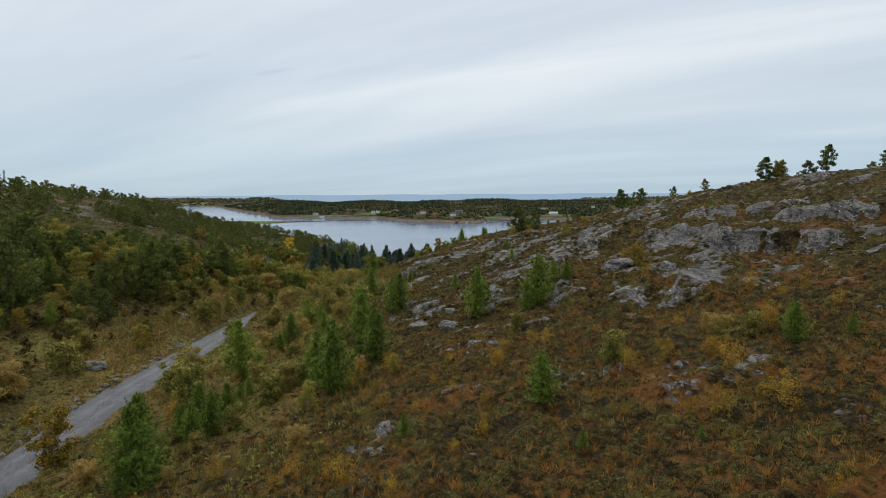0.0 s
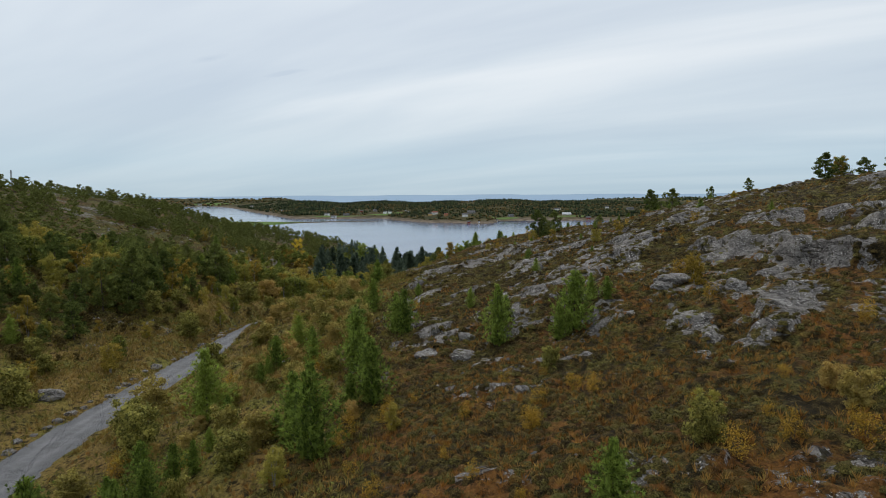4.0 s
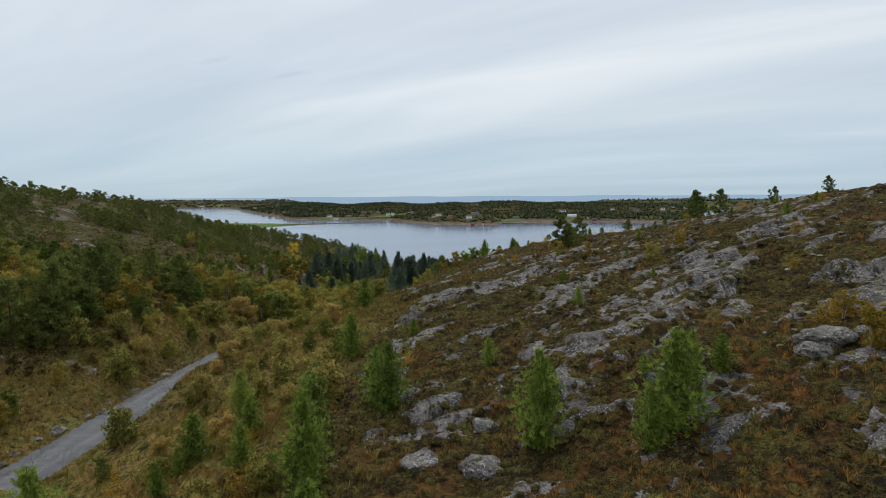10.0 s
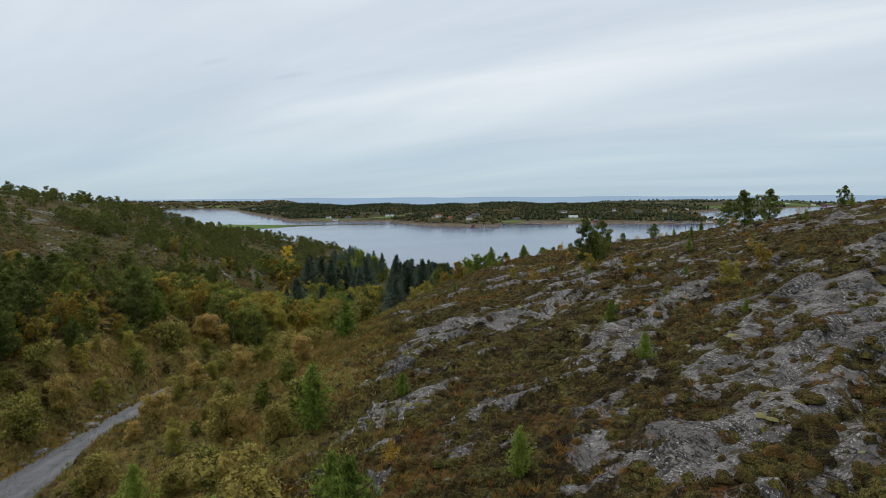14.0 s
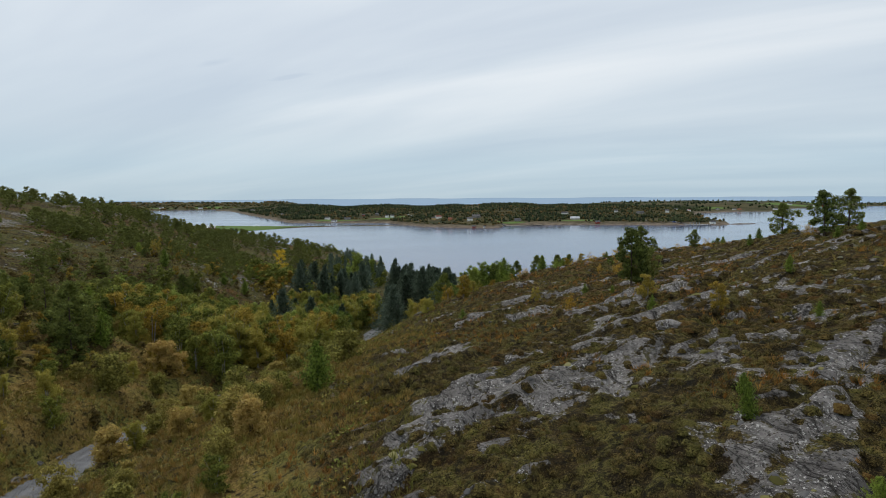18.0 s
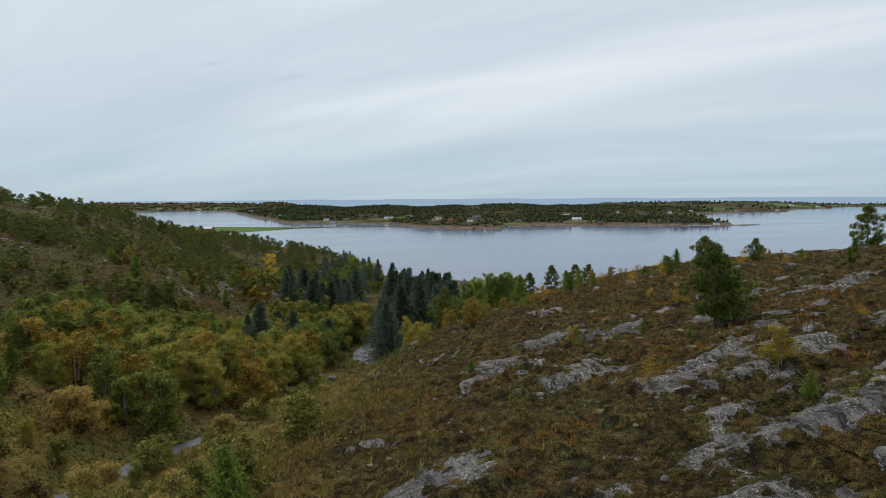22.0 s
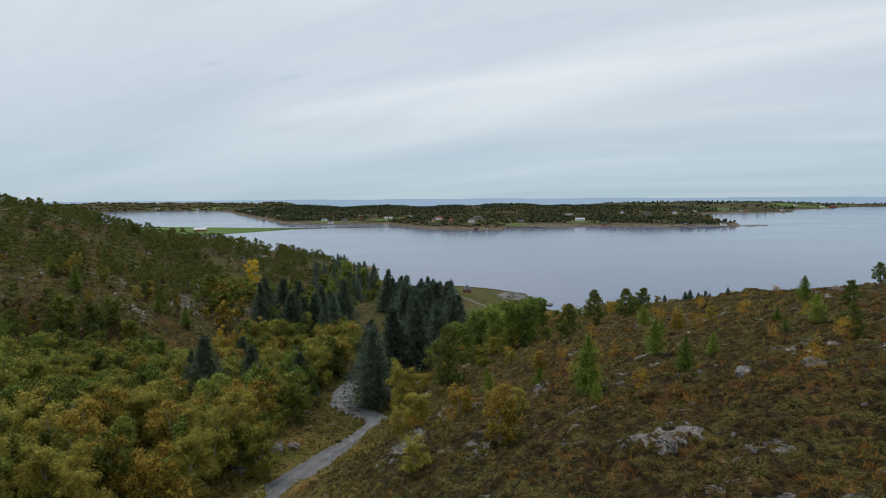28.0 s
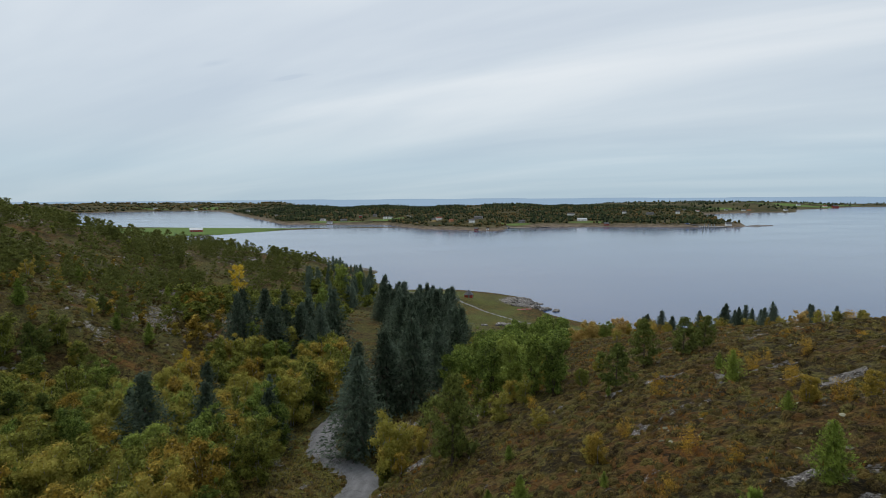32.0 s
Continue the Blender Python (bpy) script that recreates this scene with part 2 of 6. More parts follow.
    return w.done(c, b)


def island_material():
    w = Nodes("far_land", 0.95, 0.1)
    n = w.noise(0.012, 5, 0.6)
    c = w.ramp(n, (0.32, (0.030, 0.036, 0.014)), (0.50, (0.062, 0.052, 0.020)), (0.66, (0.085, 0.075, 0.030)))
    c = w.mix(w.attr("green"), c, w.ramp(w.noise(0.05, 3), (0.3, (0.075, 0.13, 0.028)), (0.7, (0.12, 0.18, 0.045))))
    c = w.mix(w.attr("rock"), c, w.ramp(w.noise(0.06, 5, 0.7), (0.35, (0.060, 0.046, 0.030)), (0.65, (0.23, 0.180, 0.130))))
    return w.done(c, w.bump(w.noise(0.15, 5, 0.7), 0.6, 2.0))


def water_material():
    w = Nodes("sea_water", 0.06, 0.5)
    w.b.inputs["IOR"].default_value = 1.333
    n = w.noise(0.03, 2, 0.5, (1.0, 0.45, 1.0), 0.5)
    calm = w.ramp(w.noise(0.006, 4, 0.6, (0.5, 1.6, 1.0), 0.2), (0.38, 0.10), (0.62, 0.13))
    return w.done((0.042, 0.080, 0.172), w.bump(n, 0.02, 1.0), calm)


GROUND, FARLAND, WATER, CUSHION = ground_material(), island_material(), water_material(), cushion_material()
PINE = foliage("pine_needles", (0.064, 0.089, 0.023), (0.212, 0.258, 0.060), (0.195, 0.189, 0.052))
PINE_FAR = foliage("distant_pine_needles", (0.048, 0.066, 0.017), (0.157, 0.191, 0.044), (0.145, 0.140, 0.038))
PINE_YOUNG = foliage("young_pine_needles", (0.105, 0.160, 0.029), (0.314, 0.413, 0.073), (0.297, 0.314, 0.062), per_tree=0.4)
SPRUCE = foliage("spruce_needles", (0.039, 0.060, 0.037), (0.144, 0.193, 0.124), (0.149, 0.190, 0.144))
BIRCH_GREEN = foliage("green_leaves", (0.100, 0.122, 0.024), (0.325, 0.350, 0.066), (0.330, 0.275, 0.056), per_tree=0.75)
BIRCH_YELLOW = foliage("yellow_leaves", (0.222, 0.162, 0.028), (0.580, 0.405, 0.070), (0.324, 0.297, 0.065), per_tree=1.0)
SHRUB_YELLOW = foliage("bright_yellow_leaves", (0.270, 0.160, 0.020), (0.600, 0.370, 0.044), (0.40, 0.26, 0.04), per_tree=0.6)
GOLD_LEAVES = foliage("golden_leaves", (0.420, 0.290, 0.030), (0.740, 0.560, 0.060), (0.55, 0.42, 0.05), per_tree=0.4)
WILLOW_GREEN = foliage("green_willow_leaves", (0.101, 0.155, 0.030), (0.311, 0.398, 0.078), (0.317, 0.331, 0.074), per_tree=0.5)
THICKET = foliage("thicket_leaves", (0.060, 0.048, 0.017), (0.216, 0.156, 0.048), (0.180, 0.180, 0.050), per_tree=0.4)
WILLOW = foliage("willow_leaves", (0.161, 0.161, 0.039), (0.486, 0.440, 0.107), (0.449, 0.279, 0.099), per_tree=0.75)
BARK = plain("brown_bark", (0.11, 0.085, 0.065), 0.95, 0.7, 6)
BIRCH_BARK = plain("pale_birch_bark", (0.42, 0.40, 0.37), 0.8, 0.8, 9)


def cover_material(name, stops, patch=None, rough=0.95):
    """Small plants: each clump has its own shade, and whole patches lean to another one."""
    w = Nodes(name, rough, 0.1)
    c = w.ramp(w.island(), *stops)
    for scale, lo, hi, colour in patch or ():
        c = w.mix(w.ramp(w.noise(scale, 4, 0.6), (lo, 0.0), (hi, 0.85)), c, w.mix(w.island(), tuple(v * 0.55 for v in colour), colour))
    return w.done(c)
# ---- the lie of the land ----
def hash_grid(ix, iy, seed):
    h = (ix * 374761393 + iy * 668265263 + seed * 974711) & 0x7FFFFFFF
    h = ((h ^ (h >> 13)) * 1274126177) & 0x7FFFFFFF
    return ((h ^ (h >> 16)) & 0xFFFF) / 65535.0


def value_noise(x, y, seed=0):
    ix, iy = np.floor(x).astype(np.int64), np.floor(y).astype(np.int64)
    fx, fy = x - ix, y - iy
    fx, fy = fx * fx * (3 - 2 * fx), fy * fy * (3 - 2 * fy)
    a, b = hash_grid(ix, iy, seed), hash_grid(ix + 1, iy, seed)
    c, d = hash_grid(ix, iy + 1, seed), hash_grid(ix + 1, iy + 1, seed)
    return (a * (1 - fx) + b * fx) * (1 - fy) + (c * (1 - fx) + d * fx) * fy - 0.5


def fbm(x, y, seed=0, octaves=4, gain=0.5):
    total, amp = 0.0, 1.0
    for k in range(octaves):
        total = total + amp * value_noise(x, y, seed + 17 * k)
        x, y, amp = x * 2.03 + 11.3, y * 2.03 - 7.1, amp * gain
    return total


# spot heights of the plan: x, y, z
RIDGE = [(0, -30, 58), (45, -25, 67), (-1, 20, 57.4), (8, 31, 59.2), (20, 15, 61), (-3, 39, 56.4), (17, 51, 60), (32, 53, 64), (26, 56, 62.6),
         (13, 56, 60.6), (0.5, 58, 55.8), (7.4, 71, 59.8), (1.5, 79, 58.3), (21, 75, 63.5), (33, 77, 66.7), (5.8, 92, 60.3), (-4, 89, 58.2),
         (30, 91, 66.3), (17.5, 94, 62.5), (6, 100, 59.8), (10.7, 107, 60.5), (21.5, 112, 62.8), (-7, 112, 56.3), (1.6, 123, 57.4), (-3, 130, 55.5),
         (26, 130, 61.2), (16, 123, 60.6), (7.8, 148, 58), (15, 148, 60), (31, 148, 61.7)]
RIDGE_FAR = [(-7, 155, 52), (50, 112, 70), (55, 95, 71.5), (50, 30, 68.5), (62, 60, 72.5), (62, 82, 73.6), (44, 75, 68.3), (90, 60, 76), (100, 110, 73), (47, 156, 63), (40, 172, 59.5),
             (7.6, 183, 52), (17, 211, 47.6), (39, 193, 57), (29, 223, 48.5), (60, 205, 55), (0, 222, 41), (15, 246, 41.5), (70, 260, 41), (110, 200, 56),
             (120, 270, 38), (160, 330, 10), (30, 275, 34), (20, 310, 26), (200, 150, 62), (200, 250, 38), (300, 60, 60), (300, 220, 30)]
VALLEY = [(-9.4, 64, 55.6), (-16.6, 83, 53), (-20, 58, 52.3), (-22, 30, 53), (-29, 89, 52.0), (-25.5, 91, 53.4), (-28, 104, 50.4), (-27.5, 115, 49.2), (-26, 128, 47.8), (-14, 135, 51.2), (-20, 158, 43.4), (-20, 171, 40.3),
          (-13, 182, 42.2), (-8, 203, 42), (-33, 40, 48.8), (-35, 60, 48.6), (-34.5, 80, 48.3), (-34.7, 100, 47.6), (-35, 132, 44), (-31.5, 152, 40.6),
          (-25, 181, 35.2), (-18.5, 205, 32.6), (-27, 222, 30.6), (-26.6, 241, 29), (-15, 275, 23), (-34, 186, 36.8), (-45, 180, 37.5), (-55, 210, 34),
          (-60, 250, 27), (-48, 285, 25)]
HILL = [(-60, 20, 53), (-60, 60, 52.5), (-47, 76, 50.5), (-51, 104, 53), (-54, 142, 52), (-80, 110, 60), (-110, 50, 64), (-108, 170, 53.5),
        (-89, 169, 52), (-79.5, 193, 42), (-64, 172, 45), (-84, 239, 33.5), (-97, 263, 45), (-83, 286, 33.5), (-69, 301, 31), (-120, 285, 48),
        (-107, 298, 43), (-150, 220, 57), (-160, 300, 57), (-228, 300, 74), (-205, 383, 66), (-223, 468, 54), (-185, 490, 43), (-145, 530, 33),
        (-112, 570, 22), (-113, 395, 27), (-90, 350, 27), (-75, 400, 15), (-60, 470, 8)]
HILL_FAR = [(-300, 250, 79), (-330, 400, 64), (-330, 560, 30), (-250, 620, 15), (-180, 640, 13), (-112, 662, 8), (-240, 130, 72), (-330, 0, 70),
            (-160, -40, 66)]
SHORE = [(-87, 686, 0), (-95, 640, 1), (-75, 600, 0.8), (-57, 573, 0), (-30, 570, 0.3), (-8, 568, 0.3), (18, 550, 0.5), (36, 524, 1), (38, 507, 0),
         (45, 490, 0), (56, 466, 0), (82, 442, 0), (125, 420, 0), (220, 390, 0), (330, 340, 0), (1, 508, 4.2), (11, 418, 4), (28, 446, 1.6), (-4, 492, 4),
         (-56, 545, 3.5), (-40, 430, 9), (0, 345, 16), (42, 385, 8), (-140, 690, 1)]
SEABED = [(0, 625, -5), (85, 520, -5), (150, 475, -5), (-62, 640, -3.5), (-40, 725, -6), (-140, 745, -6), (-320, 720, -6), (320, 450, -6), (-330, 900, -8),
          (330, 900, -8), (0, 900, -8)]
SPOTS = np.array(RIDGE + RIDGE_FAR + VALLEY + HILL + HILL_FAR + SHORE + SEABED, float)


def spread(points):
    """Weights of a smooth sheet through the spot heights."""
    p = points[:, :2]
    r = np.hypot(p[:, None, 0] - p[None, :, 0], p[:, None, 1] - p[None, :, 1])
    n = len(p)
    a = np.zeros((n + 3, n + 3))
    a[:n, :n] = r - np.eye(n) * 1.5
    a[:n, n:], a[n:, :n] = np.c_[np.ones(n), p], np.c_[np.ones(n), p].T
    return np.linalg.solve(a, np.r_[points[:, 2], 0, 0, 0])


SHEET = spread(SPOTS)


def base_height(x, y):
    n = len(SPOTS)
    z = SHEET[n] + SHEET[n + 1] * x + SHEET[n + 2] * y
    for k in range(n):
        z = z + SHEET[k] * np.sqrt((x - SPOTS[k, 0]) ** 2 + (y - SPOTS[k, 1]) ** 2 + 6.0)
    return z


# the gravel road: x, y, z of its middle
ROAD = [(-28, -10, 49.2), (-31, 20, 49), (-33, 40, 48.8), (-35, 60, 48.6), (-34.5, 80, 48.3), (-34.7, 100, 47.6), (-36, 115, 46.2), (-35.3, 130, 44.2),
        (-33, 143, 42.3), (-30.5, 155, 40), (-28, 168, 37.3), (-24.6, 181, 35.2), (-21.8, 191, 34), (-18.0, 202, 32.8), (-17.4, 208, 32.2), (-20.6, 213, 31.6),
        (-26, 219, 31), (-27.8, 229, 30), (-26.6, 241, 29), (-22, 257, 27), (-15, 280, 22)]
# the shore path
PATH_LINE = [(-56, 562, 2.4), (-40, 540, 4), (-18, 520, 4.4), (-4, 498, 4), (14, 468, 2.8), (31, 446, 1.9), (48, 436, 2.0), (60, 425, 2.6)]


def along(line, step=1.0):
    p = np.array(line, float)
    s = np.r_[0, np.cumsum(np.hypot(*np.diff(p[:, :2], axis=0).T))]
    t = np.arange(0, s[-1], step)
    out = np.stack([np.interp(t, s, p[:, k]) for k in range(3)], 1)
    for _ in range(4):
        out[1:-1] = (out[:-2] + 2 * out[1:-1] + out[2:]) / 4
    return out


ROAD_PTS, TRAIL_PTS = along(ROAD), along(PATH_LINE, 2.0)


def nearest(x, y, pts):
    """Distance to a line of points, and the line's height there."""
    best, level = np.full(x.shape, 1e9), np.zeros(x.shape)
    for px, py, pz in pts:
        d = (x - px) ** 2 + (y - py) ** 2
        closer = d < best
        best, level = np.where(closer, d, best), np.where(closer, pz, level)
    return np.sqrt(best), level


def smooth(a, b, v):
    t = np.clip((v - a) / (b - a), 0, 1)
    return t * t * (3 - 2 * t)


# where the bare rock lies: x, y, length, width, direction in degrees from +x
SLABS = [(16, 51, 7, 2.6, 55), (20.5, 49, 8, 3.2, 58), (12, 72, 9, 5, 50), (8, 66, 7, 3, 60), (19, 78, 10, 6, 40), (9, 84, 8, 5, 55),
         (15, 92, 9, 5, 40), (6, 97, 12, 5.5, 40), (12, 102, 10, 4, 35), (-3, 92, 9, 3.5, 60), (-4, 103, 6, 3.5, 50), (1, 122, 5, 3, 20),
         (14, 113, 12, 4, 15), (3, 117, 5, 2.5, 30), (9, 147, 3.5, 2, 30), (28, 85, 12, 5, 30)]


def strike(x, y):
    """Along and across the grain of the gneiss."""
    return x * 0.95 + y * 0.31, -x * 0.31 + y * 0.95


def ledges(x, y, period, seed):
    """Steps of the bedrock: a steep lip towards the valley mouth, then a gentle back slope. 0 to 1."""
    u, v = strike(x, y)
    p = (v + 0.85 * period * fbm(u / (1.9 * period), v / (1.6 * period), seed, 3)) / period
    cell = np.floor(p)
    f = p - cell
    length = value_noise(u / (1.5 * period) + cell * 5.37, cell * 7.13 + 0.4, seed + 3)
    return smooth(0.0, 0.13, f) * (1 - smooth(0.25, 1.05, f)) * np.clip(0.55 + 1.5 * length, 0, 1)


def slab_share(x, y):
    """How far a place lies on one of the large slabs, 0 to 1 with a firm edge."""
    wx, wy = x + 0.9 * fbm(x / 2.1, y / 2.1, 5, 3), y + 0.9 * fbm(x / 2.1, y / 2.1, 9, 3)
    best = np.zeros(np.shape(x))
    for sx, sy, length, width, turn in SLABS:
        c, s = math.cos(radians(turn)), math.sin(radians(turn))
        a, b = (wx - sx) * c + (wy - sy) * s, -(wx - sx) * s + (wy - sy) * c
        best = np.maximum(best, 1 - smooth(0.55, 1.0, (np.abs(a) / length * 1.35) ** 3 + (np.abs(b) / width * 1.35) ** 3))
    return best


# crags: one end x, y, other end x, y, height, depth of bare rock behind the lip
CRAGS = [(27.5, 61.5, 34.5, 51.5, 1.9, 1.3), (17.0, 44.6, 23.4, 54.4, 1.0, 3.2), (24, 71, 30, 64, 1.0, 1.2), (9, 60.5, 13, 66.5, 0.6, 1.4), (36, 63, 44, 56, 1.4, 1.1), (33, 74, 40, 68, 1.0, 1.0)]


def crags(x, y):
    """Height and bareness of the steep rock lips."""
    z, bare = np.zeros(np.shape(x)), np.zeros(np.shape(x))
    for ax, ay, bx, by, high, deep in CRAGS:
        length = math.hypot(bx - ax, by - ay)
        tx, ty = (bx - ax) / length, (by - ay) / length
        nx, ny = (ty, -tx) if ty > 0 else (-ty, tx)
        off = (x - ax) * nx + (y - ay) * ny + 1.3 * fbm(x / 2.3, y / 2.3, 401, 3)
        on = (x - ax) * tx / length + (y - ay) * ty / length
        ends = smooth(-0.12, 0.08, on) * (1 - smooth(0.9, 1.12, on))
        z = np.maximum(z, high * ends * smooth(-0.25, 0.3, off) * (1 - smooth(1.0, 9.0, off)))
        bare = np.maximum(bare, ends * smooth(-0.9, -0.4, off) * (1 - smooth(0.6 * deep, deep, off)))
    return z, bare


def rockiness(x, y):
    """0: heath; 1: bare rock."""
    wx, wy = x + 1.6 * fbm(x / 3.1, y / 3.1, 5, 3), y + 1.6 * fbm(x / 3.1, y / 3.1, 9, 3)
    u, v = strike(wx, wy)
    r = 0.05 + 0.68 * fbm(u / 5.5, v / 4.0, 21, 4, 0.6) + 0.80 * fbm(u / 2.4, v / 1.6, 23, 3, 0.6)
    on_ridge = smooth(-12, -2, x - 0.10 * (y - 60)) * (1 - smooth(112, 160, y)) * smooth(44, 54, y + 0.25 * x)
    r = r + 0.12 * on_ridge - 0.14 * (1 - smooth(36, 50, y + 0.2 * x))
    r = r + (0.08 + 0.24 * on_ridge) * (ledges(x, y, 3.6, 301) - 0.22) + 0.18 * (ledges(x, y, 1.5, 331) - 0.2) * on_ridge
    return np.clip(r + 0.31 * slab_share(x, y) + 0.5 * crags(x, y)[1], 0, 1)


def land(x, y, detail=True):
    """Height and the shares of rock, road, green, rusty and straw-coloured grass, and wheel tracks."""
    z = base_height(x, y)
    shore = smooth(0.5, 6, z)
    z = z + shore * (2.2 * fbm(x / 34, y / 34, 1, 3) * smooth(60, 110, np.hypot(x * 1.3, np.maximum(0, y - 150) * 0.6)) + 0.9 * fbm(x / 11, y / 11, 2, 4))
    near = np.where((x > -70) & (x < 90) & (y < 210), 1.0, 0.0)
    rock = rockiness(x, y) * near
    hill = np.clip(0.10 + 1.1 * fbm(x / 19, y / 12, 33, 4, 0.6), 0, 1) * (1 - near) * shore
    rock = np.maximum(rock, hill * 0.85)
    # bare shore rock
    tip = np.exp(-(((x - 36) / 13) ** 2) - ((y - 512) / 16) ** 2) + np.exp(-(((x + 92) / 14) ** 2) - ((y - 682) / 13) ** 2)
    rock = np.maximum(rock, np.where(z < 7, np.clip(1.5 * tip, 0, 1), 0))
    z = z + 2.2 * np.clip(tip, 0, 1) * smooth(-1.5, 1.0, z) * (0.8 + fbm(x / 6, y / 6, 8, 3))
    if detail:
        bare = near * smooth(0.30, 0.62, rock)
        z = z + near * (0.25 + 0.75 * bare) * (0.62 * ledges(x, y, 3.6, 301) * smooth(0.10, 0.5, rock) + 0.20 * ledges(x, y, 1.5, 331))
        z = z + near * crags(x, y)[0]
        z = z + near * slab_share(x, y) * (0.42 + 0.3 * fbm(x / 3, y / 3, 43, 2)) + bare * (0.16 * fbm(x / 0.9, y / 0.9, 45, 3, 0.6))
        z = z + near * (1 - smooth(0.4, 0.7, rock)) * (0.14 + 0.40 * fbm(x / 1.6, y / 1.6, 51, 3, 0.6))
    d, level = nearest(x, y, ROAD_PTS)
    road = 1 - smooth(2.05, 2.5, d + 0.3 * fbm(x / 1.3, y / 1.3, 61, 2))
    cut = 1 - smooth(2.8, 5.8 + 3.4 * smooth(138, 165, y), d)
    z = z * (1 - cut) + (level + 0.10 * fbm(x / 2, y / 2, 62, 2)) * cut
    rock = rock * (1 - smooth(0.3, 0.8, cut)) + 0.42 * np.exp(-(((d - 3.2) / 0.7) ** 2)) * (y < 130)
    d2, level2 = nearest(x, y, TRAIL_PTS)
    road = np.maximum(road, (1 - smooth(0.9, 1.4, d2)) * 0.9)
    meadow = (1 - smooth(3.5, 11, z)) * smooth(0.6, 1.6, z) * smooth(-70, -45, x) * (y > 300)
    green = np.clip(meadow * (0.75 + 1.1 * fbm(x / 18, y / 18, 71, 3)), 0, 1)
    verge = np.exp(-(((d - 3.4) / 1.6) ** 2))
    green = np.clip(np.maximum(green, 0.5 * verge * (1 + fbm(x / 4, y / 4, 72, 2))) + 0.35 * smooth(-22, -30, x) * (fbm(x / 9, y / 9, 73, 3) > 0.05), 0, 1)
    rusty = np.clip(0.65 + 0.5 * smooth(55, 25, y) - 0.35 * smooth(60, 80, y) + 0.8 * fbm(x / 13, y / 13, 81, 3), 0, 1)
    straw = smooth(-5, -13, x + 0.05 * (y - 60) + 6 * fbm(x / 6, y / 6, 91, 3)) * smooth(20, 50, y) * (1 - smooth(185, 225, y)) * smooth(-80, -52, x) * smooth(1.5, 2.6, d) * np.clip(0.75 + 1.2 * fbm(x / 12, y / 12, 93, 3), 0, 1)
    tracks = np.exp(-(((d - 0.8 + 0.2 * fbm(x / 3, y / 3, 95, 2)) / 0.30) ** 2))
    return z, rock * (1 - 0.5 * straw), road, green, rusty, straw, tracks


def lines(stops):
    """Grid lines whose spacing follows the stops (place, spacing)."""
    at, gap = [s[0] for s in stops], [s[1] for s in stops]
    out = [at[0]]
    while out[-1] < at[-1]:
        out.append(out[-1] + float(np.interp(out[-1], at, gap)))
    return np.array(out)


GX = lines([(-5200, 500), (-800, 120), (-340, 6), (-120, 2.6), (-50, 0.9), (-40, 0.6), (-22, 0.5), (-10, 0.32), (28, 0.32), (40, 0.6), (60, 1.2), (110, 3.2), (340, 9), (800, 120), (5300, 500)])
GY = lines([(-3000, 400), (-150, 20), (0, 1.2), (14, 0.36), (50, 0.30), (130, 0.32), (160, 0.55), (215, 1.0), (330, 2.2), (740, 3.4), (820, 8), (1200, 120), (5300, 500)])


def sheet(name, gx, gy, z, attrs, material):
    """One grid of quads with named shares at its corners."""
    nx, ny = len(gx), len(gy)
    X, Y = np.meshgrid(gx, gy)
    co = np.stack([X, Y, z], -1).reshape(-1, 3).astype(np.float32)
    k = (np.arange(ny - 1)[:, None] * nx + np.arange(nx - 1)[None]).ravel()
    quads = np.stack([k, k + 1, k + 1 + nx, k + nx], 1).astype(np.int32)
    return from_arrays(name, co, quads, material, attrs)


def from_arrays(name, co, faces, material, attrs=None, smooth_faces=True):
    me = bpy.data.meshes.new(name)
    per = faces.shape[1]
    me.vertices.add(len(co)), me.loops.add(faces.size), me.polygons.add(len(faces))
    me.vertices.foreach_set("co", np.ascontiguousarray(co, np.float32).ravel())
    me.loops.foreach_set("vertex_index", np.ascontiguousarray(faces, np.int32).ravel())
    me.polygons.foreach_set("loop_start", np.arange(0, faces.size, per, dtype=np.int32))
    me.polygons.foreach_set("use_smooth", np.full(len(faces), smooth_faces))
    for key, values in (attrs or {}).items():
        a = me.attributes.new(key, "FLOAT", "POINT")
        a.data.foreach_set("value", np.ascontiguousarray(values, np.float32).ravel())
    me.materials.append(material)
    me.update(calc_edges=True)
    return me


X0, Y0 = np.meshgrid(GX, GY)
inside = (np.abs(X0) < 420) & (Y0 > -150) & (Y0 < 800)
Z0, R0, D0, G0, U0, S0, T0 = (np.full(X0.shape, v) for v in (-9.0, 0.0, 0.0, 0.0, 0.0, 0.0, 0.0))
Z0[~inside & (Y0 < 150)] = 45.0
Z0[inside], R0[inside], D0[inside], G0[inside], U0[inside], S0[inside], T0[inside] = land(X0[inside], Y0[inside])
ground = new("ground", sheet("ground", GX, GY, Z0, {"rock": R0, "road": D0, "green": G0, "rusty": U0, "straw": S0, "tracks": T0}, GROUND))
tagged(ground, "hilly heath of brown heather, bare grey rock and a gravel road", "ground", kind="structure")


def height_at(x, y):
    """Height of the built sheet, between its grid lines."""
    i, j = np.clip(np.searchsorted(GX, x) - 1, 0, len(GX) - 2), np.clip(np.searchsorted(GY, y) - 1, 0, len(GY) - 2)
    fx, fy = (x - GX[i]) / (GX[i + 1] - GX[i]), (y - GY[j]) / (GY[j + 1] - GY[j])
    return (Z0[j, i] * (1 - fx) + Z0[j, i + 1] * fx) * (1 - fy) + (Z0[j + 1, i] * (1 - fx) + Z0[j + 1, i + 1] * fx) * fy


